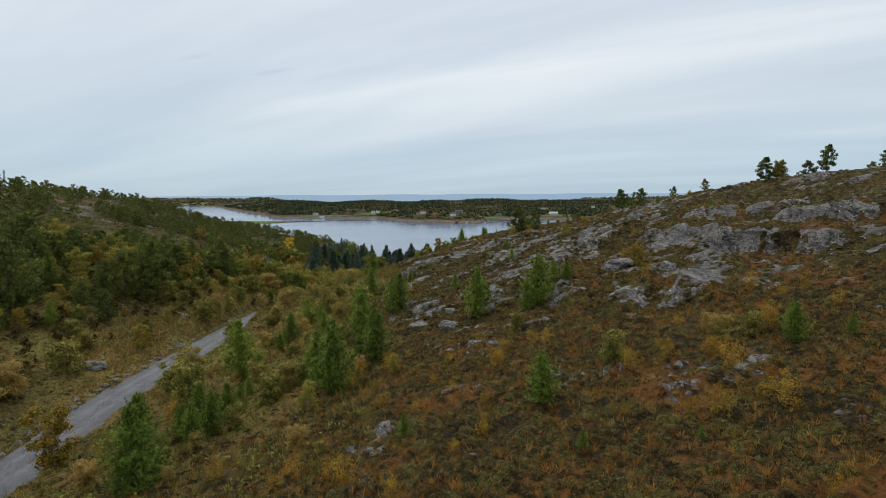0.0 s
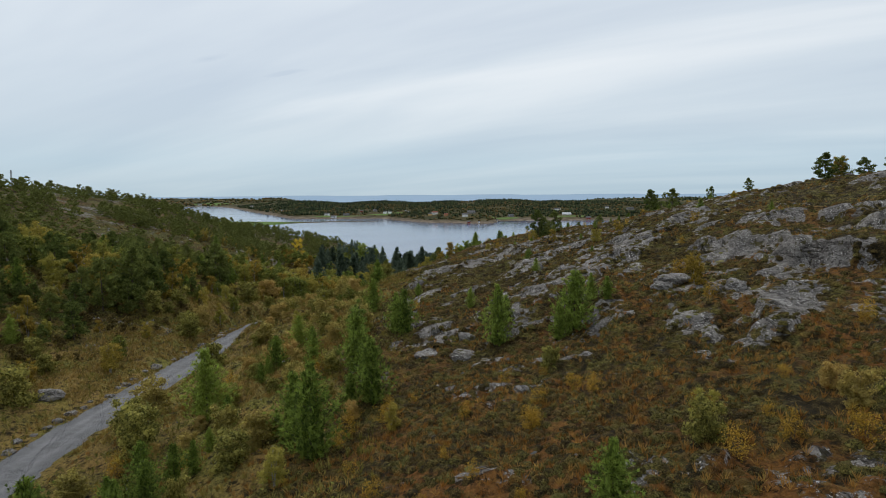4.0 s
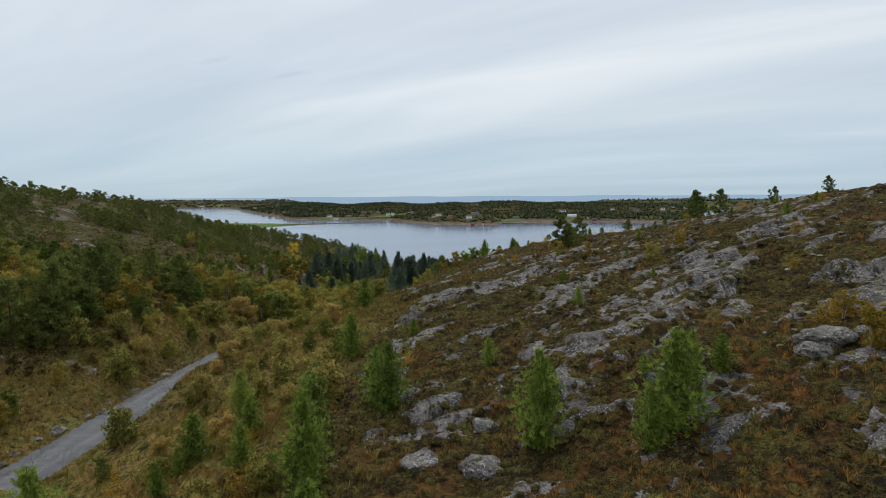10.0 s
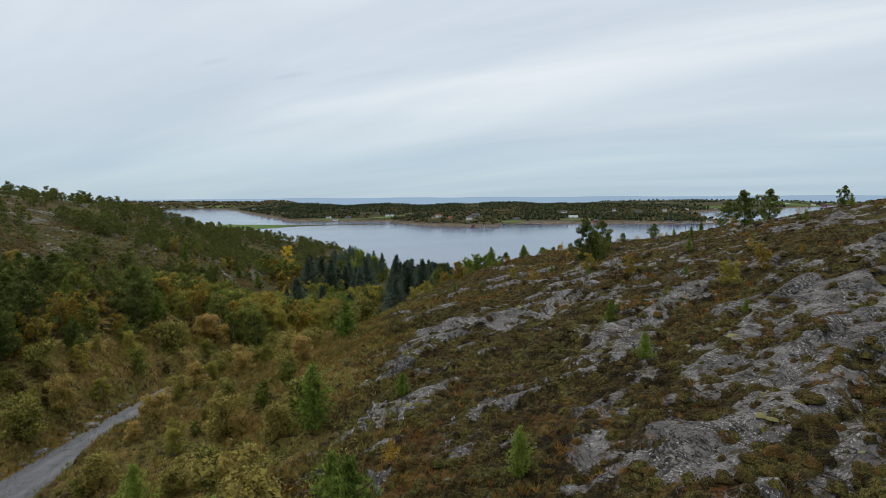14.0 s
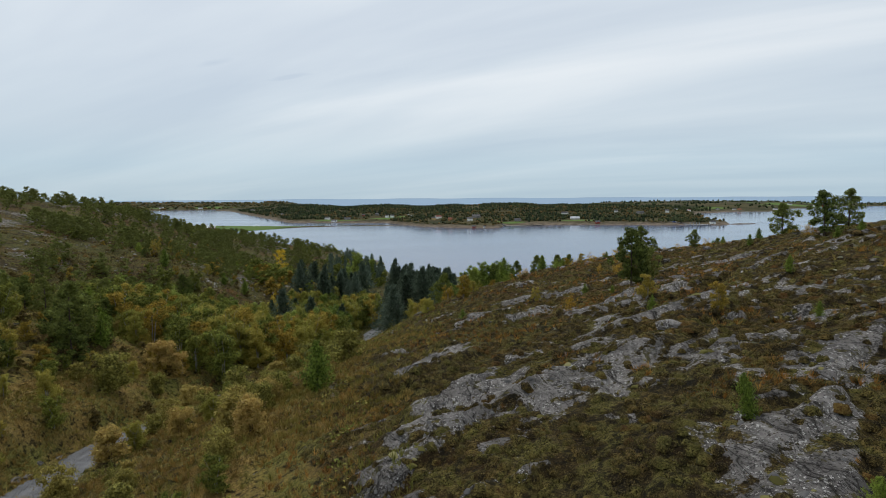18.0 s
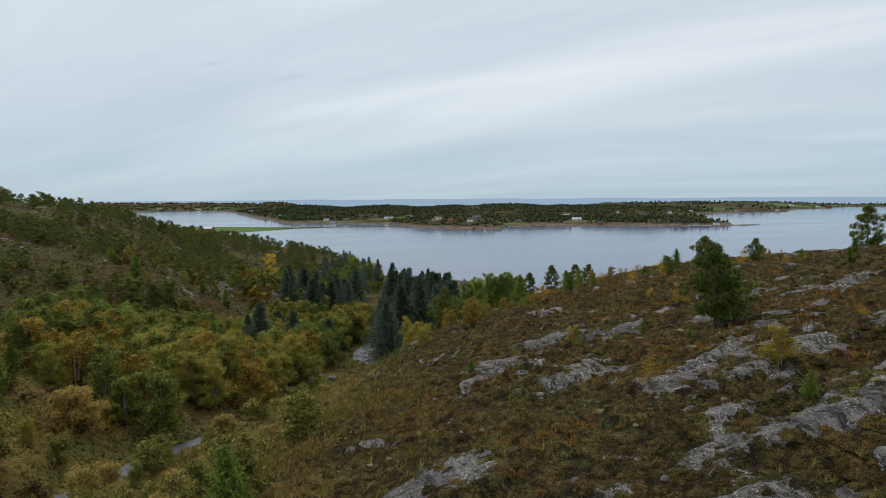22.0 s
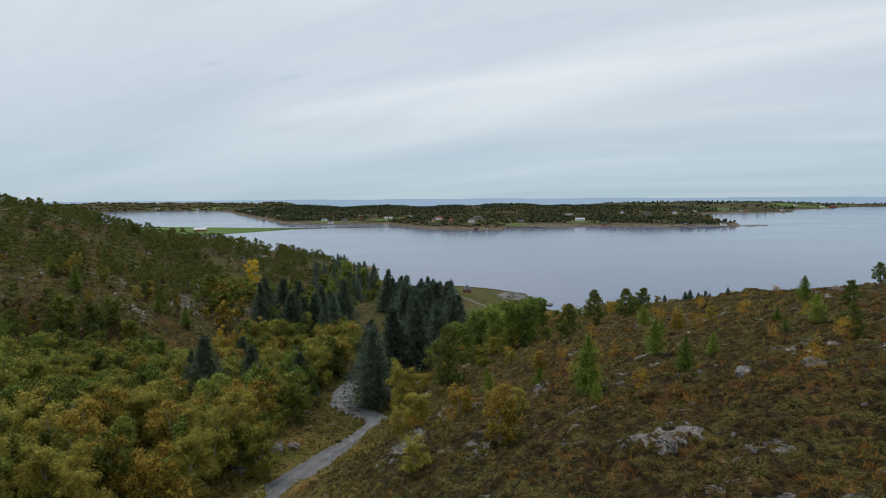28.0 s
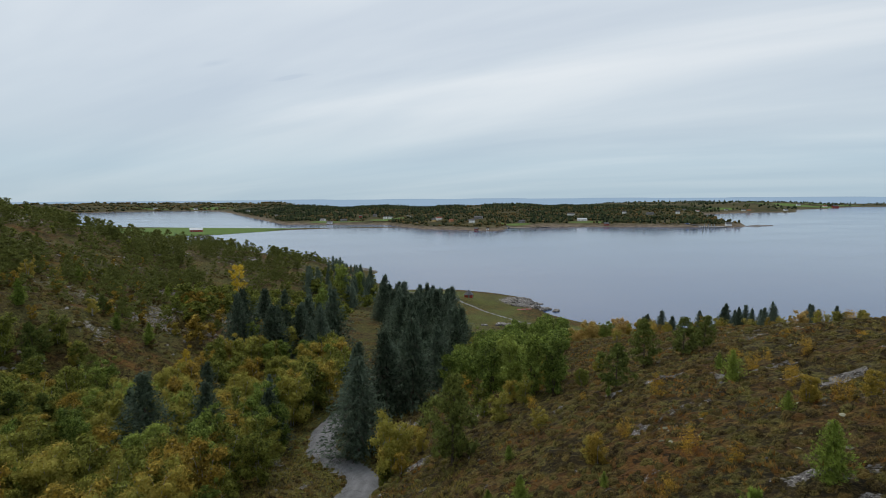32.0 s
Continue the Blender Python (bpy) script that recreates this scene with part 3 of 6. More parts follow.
def share_at(field, x, y):
    i, j = np.clip(np.searchsorted(GX, x) - 1, 0, len(GX) - 2), np.clip(np.searchsorted(GY, y) - 1, 0, len(GY) - 2)
    return field[j, i]


# ---- the sea ----
sea_x, sea_y = np.array([-5600, -900, -300, 0, 300, 900, 5600.0]), np.array([250, 700, 1500, 3000, 5600.0])
sea = new("water", sheet("water", sea_x, sea_y, np.zeros((5, 7)), {}, WATER))
tagged(sea, "calm grey-blue sea of a sheltered bay", "sea", kind="structure")
# ---- the land across the bay ----
FAR_SHORE = [(-1250, 3150), (-1093, 2872), (-763, 2220), (-560, 1830), (-463, 1640), (-312, 1622), (-195, 1611), (-130, 1480), (-81, 1396), (0, 1340), (62, 1322), (88, 1345),
             (105, 1425), (298, 1456), (400, 1448), (519, 1412), (589, 1406), (640, 1450), (640, 1700), (760, 1950), (888, 2268), (1250, 2560), (1500, 2900)]


def far_land(x, y):
    """Heights behind the far shore line: low rocks, fields, then wooded hills."""
    p = np.array(FAR_SHORE, float)
    line = np.interp(x, p[:, 0], p[:, 1])
    back = np.interp(x, [-1300, -700, 0, 600, 1500], [3600, 3300, 2900, 3100, 3500])
    d = np.minimum(y - line, back - y)
    z = np.where(d < 0, -3.0 + 0.05 * np.maximum(d, -60), 0)
    hill = np.interp(x, [-1300, -1000, -650, -480, -250, 0, 200, 500, 800, 1500], [8, 18, 24, 15, 21, 23, 25, 21, 16, 10])
    rise = smooth(25, 480, d) * hill * (1 + 0.75 * fbm(x / 170, y / 230, 101, 4)) + 6.0 * smooth(0, 40, d) + 2.4 * fbm(x / 28, y / 28, 103, 4) * smooth(0, 40, d)
    return np.where(d > 0, np.maximum(rise, 0.4), z), d


FX = np.arange(-1300, 1501, 11.0)
FY = np.r_[np.arange(1290, 1760, 9.0), np.arange(1760, 3650, 30.0)]
XF, YF = np.meshgrid(FX, FY)
ZF, DF = far_land(XF, YF)
RF = (1 - smooth(10.0, 52.0, DF + 22 * fbm(XF / 40, YF / 40, 105, 3))) * (DF > -20)
FIELDS = [(-195, 1715, 62, 34), (122, 1475, 42, 26), (-330, 1668, 75, 20), (760, 2260, 110, 90), (300, 1540, 55, 24)]
GF = np.zeros(XF.shape)
for fx, fy, wide, deep in FIELDS:
    GF = np.maximum(GF, 1 - smooth(0.75, 1.05, np.hypot((XF - fx) / wide, (YF - fy) / deep) + 0.2 * fbm(XF / 30, YF / 30, 107, 2)))
far = new("far_shore", sheet("far_shore", FX, FY, ZF, {"rock": RF * (1 - GF), "green": GF}, FARLAND))
tagged(far, "low wooded island with fields and rocky shore across the bay", "island", kind="structure")
# ---- trees and bushes ----
RNG = np.random.default_rng(7)


class Heap:
    """Vertices and triangles that grow into one mesh."""

    def __init__(self):
        self.v, self.f, self.n = [], [], 0

    def add(self, v, f):
        self.v.append(np.asarray(v, float)), self.f.append(np.asarray(f, int) + self.n)
        self.n += len(v)

    def arrays(self):
        return np.concatenate(self.v), np.concatenate(self.f)

    def tube(self, path, radii, sides=5):
        path, k = np.asarray(path, float), len(path)
        a = np.arange(sides) * 2 * math.pi / sides
        ring = np.stack([np.cos(a), np.sin(a), np.zeros(sides)], 1)
        v = (path[:, None] + ring[None] * np.asarray(radii)[:, None, None]).reshape(-1, 3)
        f = []
        for i in range(k - 1):
            for j in range(sides):
                p, q = i * sides + j, i * sides + (j + 1) % sides
                f += [(p, q, q + sides), (p, q + sides, p + sides)]
        self.add(v, f)

    def tufts(self, at, way, size, width, spikes=6, spread=0.8, bulge=0.45, flat=0.0):
        """Sprays of pointed blades, each spray joined at its foot."""
        at, way = np.asarray(at, float), np.asarray(way, float)
        n = len(at)
        size = np.broadcast_to(size, (n,))
        d = way[:, None] + spread * RNG.normal(size=(n, spikes, 3)) * 0.6
        d /= np.linalg.norm(d, axis=-1, keepdims=True)
        s = np.cross(d, RNG.normal(size=(n, spikes, 3)) * 0.55 + [0, 0, flat])
        s /= np.linalg.norm(s, axis=-1, keepdims=True) + 1e-9
        ln = size[:, None, None] * RNG.uniform(0.7, 1.25, (n, spikes, 1))
        tip = at[:, None] + d * ln
        w = s * width * ln
        v = np.concatenate([at[:, None], (tip * bulge + at[:, None] * (1 - bulge) + w), tip], 1)
        base = np.arange(n)[:, None] * (1 + 2 * spikes)
        k = np.arange(spikes)[None]
        f = np.stack([np.broadcast_to(base, (n, spikes)), base + 1 + k, base + 1 + spikes + k], -1)
        self.add(v.reshape(-1, 3), f.reshape(-1, 3))

    def lumps(self, at, radii, rough=0.28, sprays=34):
        """Rounded masses of foliage: a shell of overlapping leaf sprays."""
        at = np.asarray(at, float)
        n = len(at)
        d = unit(RNG.normal(size=(n, sprays, 3)))
        face = unit(d + RNG.normal(size=d.shape) * 0.35)
        a = unit(np.cross(face, RNG.normal(size=d.shape)))
        b = np.cross(face, a)
        r = np.asarray(radii, float).reshape(n, 1, 3)
        c = at[:, None] + d * r * RNG.uniform(1 - rough, 1 + rough, (n, sprays, 1))
        k = 0.46 * r.mean(-1, keepdims=True) * RNG.uniform(0.7, 1.3, (n, sprays, 1)) * (34 / sprays) ** 0.5
        v = np.stack([c - a * k, c + a * k * 0.5 + b * k * 0.9, c + a * k * 0.5 - b * k * 0.9], 2)
        self.add(v.reshape(-1, 3), np.arange(n * sprays)[:, None] * 3 + [[0, 1, 2]])

    def leaves(self, at, size, out=None):
        """Small leaf sprigs that mostly face up and outwards."""
        at = np.asarray(at, float)
        n = len(at)
        face = unit(RNG.normal(size=(n, 3)) * 0.65 + [0, 0, 0.55] + (0 if out is None else out))
        a = unit(np.cross(face, RNG.normal(size=(n, 3))))
        b = np.cross(face, a)
        s = np.broadcast_to(size, (n,))[:, None] * RNG.uniform(0.6, 1.35, (n, 1))
        v = np.stack([at - a * s, at + b * s * 0.75 + a * s * 0.2, at + a * s * 0.8 - b * s * 0.35], 1).reshape(-1, 3)
        self.add(v, np.arange(n)[:, None] * 3 + [[0, 1, 2]])


def unit(v):
    return v / (np.linalg.norm(v, axis=-1, keepdims=True) + 1e-9)


def conifer(tall, wide, bare, whorls, arms, tufts, size, width, droop, shape, spikes=6, uneven=0.25, sparse=0.0, core=0.0):
    """Trunk and crown of a pine or spruce."""
    wood, crown = Heap(), Heap()
    lean = RNG.normal(size=2) * 0.02 * tall
    hs = np.linspace(0, tall, 7)
    axis = np.stack([lean[0] * (hs / tall) ** 2, lean[1] * (hs / tall) ** 2, hs - 0.25 * (hs == 0)], 1)
    wood.tube(axis, 0.016 * tall * (1 - 0.93 * hs / tall) + 0.006, 6)
    at, way, big = [], [], []
    for k in range(whorls):
        u = (k + RNG.uniform(0, 0.6)) / whorls
        h = tall * (bare + (1 - bare) * u)
        reach = wide * shape(u)
        turn = RNG.uniform(0, 6.28)
        for j in range(arms):
            if RNG.uniform() < sparse:
                continue
            a = turn + 6.28 * (j + RNG.uniform(-0.25, 0.25)) / arms
            r = reach * RNG.uniform(1 - uneven, 1 + uneven)
            out = np.array([math.cos(a), math.sin(a), 0])
            foot = np.array([np.interp(h, hs, axis[:, 0]), np.interp(h, hs, axis[:, 1]), h])
            rise = droop * r
            if k % 2 == 0 and r > 0.12 * tall:
                wood.tube([foot, foot + out * r * 0.55 + [0, 0, rise * 0.4], foot + out * r * 0.9 + [0, 0, rise]], [0.006 * tall, 0.004 * tall, 0.002 * tall], 3)
            for m in range(tufts):
                s = (0.05 + 0.95 * (m + RNG.uniform(0, 1)) / tufts) ** 0.8
                side = np.cross(out, [0, 0, 1]) * RNG.normal() * 0.26 * r * (0.3 + s)
                at.append(foot + out * r * s + side + [0, 0, rise * s * s + RNG.normal() * 0.02 * tall])
                big.append(size * (0.45 + 0.55 * min(1.0, reach / wide)))
                way.append(out * 0.75 + [0, 0, 0.55 if droop >= 0 else -0.05] + side * 0.2)
    if core > 0:
        sides, levels = 8, 9
        us = np.linspace(0, 0.97, levels)
        ring = np.arange(sides) * 2 * math.pi / sides
        rad = np.array([wide * shape(u) * core for u in us])[:, None] * RNG.uniform(0.65, 1.25, (levels, sides))
        hh = (tall * (bare + (1 - bare) * us))[:, None] + RNG.normal(size=(levels, sides)) * 0.012 * tall
        v = np.stack([np.cos(ring)[None] * rad, np.sin(ring)[None] * rad, hh], -1).reshape(-1, 3)
        f = [q for i in range(levels - 1) for j in range(sides) for q in ((i * sides + j, i * sides + (j + 1) % sides, (i + 1) * sides + j), (i * sides + (j + 1) % sides, (i + 1) * sides + (j + 1) % sides, (i + 1) * sides + j))]
        loose = np.repeat(v[np.array(f)], 3, 0)
        centre = loose.mean(1, keepdims=True)
        loose = centre + (loose - centre) * 0.62 + RNG.normal(size=centre.shape) * 0.16 * wide * core + RNG.normal(size=loose.shape) * 0.10 * wide * core
        crown.add(loose.reshape(-1, 3), np.arange(len(loose))[:, None] * 3 + [[0, 1, 2]])
    at.append(axis[-1]), way.append([0, 0, 1.0]), big.append(size * 0.6)
    crown.tufts(at, unit(np.array(way)), np.array(big), width, spikes, flat=0.8)
    return wood.arrays(), crown.arrays()


def pine(tall, wide, bare, limbs, along_limb, puff, coat, size, width, spikes=5):
    """A pine: limbs that end in rounded pads of needles, over a bare lower trunk."""
    wood, crown = Heap(), Heap()
    lean = RNG.normal(size=2) * 0.03 * tall
    hs = np.linspace(0, 0.97 * tall, 7)
    axis = np.stack([lean[0] * (hs / tall) ** 2, lean[1] * (hs / tall) ** 2, hs - 0.25 * (hs == 0)], 1)
    wood.tube(axis, 0.018 * tall * (1 - 0.9 * hs / tall) + 0.006, 6)
    spots, radii = [axis[-1] - [0, 0, 0.02 * tall], axis[-1] - [0, 0, 0.07 * tall]], [0.6 * puff, 0.85 * puff]
    for k in range(limbs):
        u = (k + RNG.uniform(0, 0.9)) / limbs
        h = tall * (bare + (0.95 - bare) * u)
        a = 2.4 * k + RNG.uniform(-0.5, 0.5)
        reach = wide * pine_shape(u) * RNG.uniform(0.5, 1.1)
        foot = np.array([np.interp(h, hs, axis[:, 0]), np.interp(h, hs, axis[:, 1]), h])
        end = foot + np.array([math.cos(a) * reach, math.sin(a) * reach, reach * RNG.uniform(0.05, 0.42)])
        wood.tube([foot, foot * 0.45 + end * 0.55 - [0, 0, 0.03 * reach], end], [0.006 * tall, 0.004 * tall, 0.002 * tall], 3)
        for m in range(along_limb):
            s = 1.0 - 0.42 * m + RNG.uniform(-0.08, 0.08)
            spots.append(foot + (end - foot) * s + RNG.normal(size=3) * 0.25 * puff), radii.append(puff * RNG.uniform(0.65, 1.25) * (0.65 + 0.35 * (1 - u)))
    spots, radii = np.array(spots), np.array(radii)
    n = len(spots)
    crown.lumps(spots, radii[:, None] * [0.74, 0.74, 0.52], 0.3, 26 if coat > 8 else 14)
    d = unit(RNG.normal(size=(n, coat, 3)) + [0, 0, 0.35])
    at = (spots[:, None] + d * (radii[:, None, None] * [0.8, 0.8, 0.56])).reshape(-1, 3)
    crown.tufts(at, unit(d * 0.9 + [0, 0, 0.5]).reshape(-1, 3), size, width, spikes, 0.8)
    return wood.arrays(), crown.arrays()


def young_pine_shape(u):
    return (0.65 + 0.35 * min(1, u * 5)) * (1 - u ** 1.25) ** 0.85 + 0.04


def pine_shape(u):
    return (0.62 + 0.38 * min(1.0, u * 3)) * max(0.0, 1 - u ** 1.7) ** 0.75 + 0.04


def spruce_shape(u):
    return (1 - u) ** 0.82 * (0.75 + 0.25 * min(1.0, u * 6)) + 0.01


def leafy(tall, wide, stems, clusters, leaves, leaf, low=0.25, stem_r=0.012, fluff=0.20, narrow=1.0, heart=0.5):
    """Trunks with limbs, and a crown of many small leaf sprigs in loose clusters."""
    wood, crown = Heap(), Heap()
    spots = []
    for s in range(stems):
        a = 6.28 * s / stems + RNG.uniform(0, 1)
        lean = 0.0 if stems == 1 else RNG.uniform(0.2, 0.8) * wide
        top = np.array([math.cos(a) * lean, math.sin(a) * lean, tall * RNG.uniform(0.8, 1.0)])
        bend = top * [0.35, 0.35, 0.5] + [RNG.normal() * 0.03 * tall, RNG.normal() * 0.03 * tall, 0]
        foot = np.array([math.cos(a), math.sin(a), 0]) * (0.0 if stems == 1 else 0.08 * wide)
        wood.tube([foot - [0, 0, 0.2], bend * 0.5 + foot * 0.5, bend, top], [stem_r * tall, stem_r * tall * 0.8, stem_r * tall * 0.55, stem_r * tall * 0.12], 5)
        for c in range(clusters):
            u = low + (1 - low) * (c + RNG.uniform(0, 1)) / clusters
            on = bend * (u / 0.5) if u < 0.5 else bend + (top - bend) * (u - 0.5) / 0.5
            r = wide * (1.15 - 0.85 * abs(u - low - 0.25 * (1 - low)) / (1 - low)) * RNG.uniform(0.35, 1.0) * narrow
            b = RNG.uniform(0, 6.28)
            end = on + np.array([math.cos(b) * r, math.sin(b) * r, 0.10 * tall * RNG.uniform(-0.3, 1.0)])
            wood.tube([on, (on + end) / 2 + [0, 0, 0.02 * tall], end], [stem_r * tall * 0.3, stem_r * tall * 0.2, stem_r * tall * 0.06], 3)
            spots.append(end), spots.append(on * 0.35 + end * 0.65)
    spots = np.array(spots)
    spots = spots[spots[:, 2] > 0.06 * tall]
    n = len(spots)
    r = fluff * wide * RNG.uniform(0.6, 1.4, (n, 1)) * [1.0, 1.0, 0.85]
    if heart > 0:
        crown.lumps(spots, r * heart, 0.35, 34 if leaves > 800 else 14)
    each = max(1, leaves // n)
    d = unit(RNG.normal(size=(n, each, 3)))
    cloud = (spots[:, None] + d * r[:, None] * RNG.uniform(0.6, 1.25, (n, each, 1))).reshape(-1, 3)
    out = np.repeat(unit(spots * [1, 1, 0.4] - [0, 0, 0.2 * tall]), each, 0) * 0.35 + d.reshape(-1, 3) * 0.45
    keep = cloud[:, 2] > 0.03 * tall
    crown.leaves(cloud[keep], leaf, out[keep])
    return wood.arrays(), crown.arrays()


# kind: builder of one variant, height it is built at, leaf material, bark, label, category, group
KINDS = {
    "young_pine": (lambda: conifer(4.5, 1.45, 0.03, 12, 7, 11, 0.27, 0.17, 0.42, young_pine_shape, 10, 0.40, 0.06, 0.42), 4.5, PINE_YOUNG, BARK,
                   "young bright green pine tree growing among brown heather", "pine tree"),
    "pine_tree": (lambda: pine(9.0, 3.5, 0.10, 30, 2, 0.84, 22, 0.36, 0.16), 9.0, PINE, BARK,
                  "dark green pine tree with a broad uneven crown", "pine tree"),
    "spruce_tree": (lambda: conifer(15.0, 5.4, 0.01, 17, 10, 11, 0.85, 0.17, -0.14, spruce_shape, 6, 0.35, 0.05, 0.36), 15.0, SPRUCE, BARK,
                    "dark blue-green spruce tree with drooping branches", "spruce tree"),
    "green_birch": (lambda: leafy(8.0, 2.5, 3, 11, 3800, 0.125, 0.10, fluff=0.34, heart=0.55), 8.0, BIRCH_GREEN, BIRCH_BARK,
                    "birch tree with olive green leaves and pale stems", "birch tree"),
    "yellow_birch": (lambda: leafy(8.0, 2.4, 3, 11, 3600, 0.125, 0.10, fluff=0.33, heart=0.55), 8.0, BIRCH_YELLOW, BIRCH_BARK,
                     "birch tree in yellow autumn leaf with pale stems", "birch tree"),
    "golden_birch": (lambda: leafy(8.0, 1.9, 2, 10, 2600, 0.115, 0.12, fluff=0.34, heart=0.55), 8.0, GOLD_LEAVES, BIRCH_BARK,
                     "slender birch tree in bright golden autumn leaf", "birch tree"),
    "birch_shrub": (lambda: leafy(1.6, 0.62, 5, 5, 1000, 0.046, 0.14, 0.008, 0.40, 1.0, 0.0), 1.6, SHRUB_YELLOW, BARK,
                    "small birch shrub with yellow autumn leaves in the heather", "shrub"),
    "willow_bush": (lambda: leafy(3.2, 1.4, 8, 5, 3000, 0.074, 0.04, 0.007, 0.38, 1.0, 0.5), 3.2, WILLOW, BARK,
                    "dense olive brown willow bush on the valley side", "bush"),
    "willow_tree": (lambda: leafy(7.0, 1.7, 6, 9, 3200, 0.105, 0.04, 0.008, 0.32, 0.75, 0.52), 7.0, WILLOW_GREEN, BARK,
                    "tall green willow thicket tree beside the meadow", "willow"),
}
VARIANTS = 4
MADE, COUNT = {}, {}


def plant(kind, x, y, tall, sunk=0.12):
    """One tree with its trunk and crown; alike trees share their meshes."""
    build, nominal, leaf, bark, label, category = KINDS[kind]
    z = float(height_at(np.array(x), np.array(y))) - sunk
    k = COUNT[kind] = COUNT.get(kind, -1) + 1
    m = pose(x, y, z, 0, 0, RNG.uniform(0, 360)) @ Matrix.Diagonal((*[tall / nominal * s for s in RNG.uniform(0.86, 1.14, 2)], tall / nominal, 1))
    if k >= VARIANTS:
        tree = copy_thing(MADE[kind, k % VARIANTS], m)
        tree.matrix_basis = m
        return tree
    (wv, wf), (cv, cf) = build()
    tree = new(kind)
    tagged(tree, label, category, kind.replace("_", " ") + "s on the hills")
    for part_name, v, f, mat in (("trunk", wv, wf, bark), ("crown", cv, cf, leaf)):
        ob = new(part_name, from_arrays(part_name, v, f, mat, smooth_faces=False))
        ob.parent = tree
    tree.matrix_basis = m
    MADE[kind, k] = tree
    return tree


def free_of_road(x, y, gap):
    return np.min((ROAD_PTS[:, 0] - x) ** 2 + (ROAD_PTS[:, 1] - y) ** 2) > gap * gap


def scatter(kinds, cx, cy, rx, ry, count, tall, gap=1.5, turn=0.0, road_gap=4.0, low=0.8):
    """Trees spread over an oval of the plan, no two closer than gap."""
    done, tries = [], 0
    c, s = math.cos(radians(turn)), math.sin(radians(turn))
    while len(done) < count and tries < count * 30:
        tries += 1
        r, a = math.sqrt(RNG.uniform()), RNG.uniform(0, 6.28)
        u, v = rx * r * math.cos(a), ry * r * math.sin(a)
        x, y = cx + u * c - v * s, cy + u * s + v * c
        if not free_of_road(x, y, road_gap) or any((x - p) ** 2 + (y - q) ** 2 < gap * gap for p, q in done):
            continue
        if height_at(np.array(x), np.array(y)) < low:
            continue
        done.append((x, y))
        plant(kinds[int(RNG.integers(len(kinds)))], x, y, RNG.uniform(*tall))


# single trees that stand out, by place and height
YOUNG_PINES = [(-19.5, 54.4, 5.8), (-8.2, 41.9, 5.6), (-5.9, 49.6, 4.6), (-8.4, 58.3, 5.2), (-17.4, 73.6, 3.6), (5.1, 29.5, 2.9), (-18.5, 34.1, 5.2), (-17, 37.9, 3),
               (-15.8, 43.9, 2.2), (3.4, 58.6, 5.1), (9.3, 56.7, 4.9), (8, 56.0, 3.0), (-10, 45, 4.6), (-5.9, 67.2, 4), (-17.5, 65.7, 3.5), (-6.8, 53.9, 2.6),
               (-5, 65.7, 4.6), (1.4, 69.6, 2.2), (4.4, 62.8, 2.5), (11.4, 60.2, 2.4), (12.6, 59.5, 2.0), (9.2, 60.8, 1.2), (-10.2, 81.2, 4.2), (-12.9, 105.9, 3.9), (-16.3, 42.5, 2.9), (-18.7, 40.1, 2.6), (5.9, 24, 1.0), (-2.1, 29, 1.5), (-17, 30.5, 5.3), (20.2, 33, 2.4), (10.5, 23, 0.7)]
YOUNG_PINES_FAR = [(9, 84.8, 1.5), (-1.7, 123.3, 1.5), (4.8, 151.7, 4.2), (11.6, 158.4, 2.9), (10.3, 149, 2.4), (17.8, 181, 2.8),
                   (-4.7, 81.9, 1.6), (9.5, 86.2, 1.1), (9.2, 78, 1.6), (21, 34.7, 1.9), (22.6, 31.7, 1.3), (34.3, 93.5, 2), (-1, 168, 2), (25, 160, 2.4), (31, 172, 3)]
PINES = [(52, 94.7, 4.1), (60, 92, 4.5), (50, 112, 2.5), (15.9, 123.6, 6.2), (17.2, 124.6, 5.0), (40, 131, 5.4), (46, 136, 5.2), (21.8, 139.5, 5.0), (-5.4, 186.3, 8.8),
         (58.3, 199.8, 3.4), (48, 122, 2.8), (-53.7, 106.5, 8.9), (-60.1, 79.8, 11.0), (-57, 110, 8.5), (-51.8, 112.2, 7.8), (-49.8, 131.9, 5.4), (-52, 135.1, 9.0), (16.1, 198.4, 5.5), (10.3, 188.4, 4.8), (33, 168.2, 2.4), (36.4, 159.1, 3.2), (22.8, 152.2, 2.4), (-51, 100.6, 10.0), (-53.4, 96.7, 8.4), (20.9, 199.5, 4.6), (23.6, 200.5, 4.0), (49.5, 157, 6.0)]
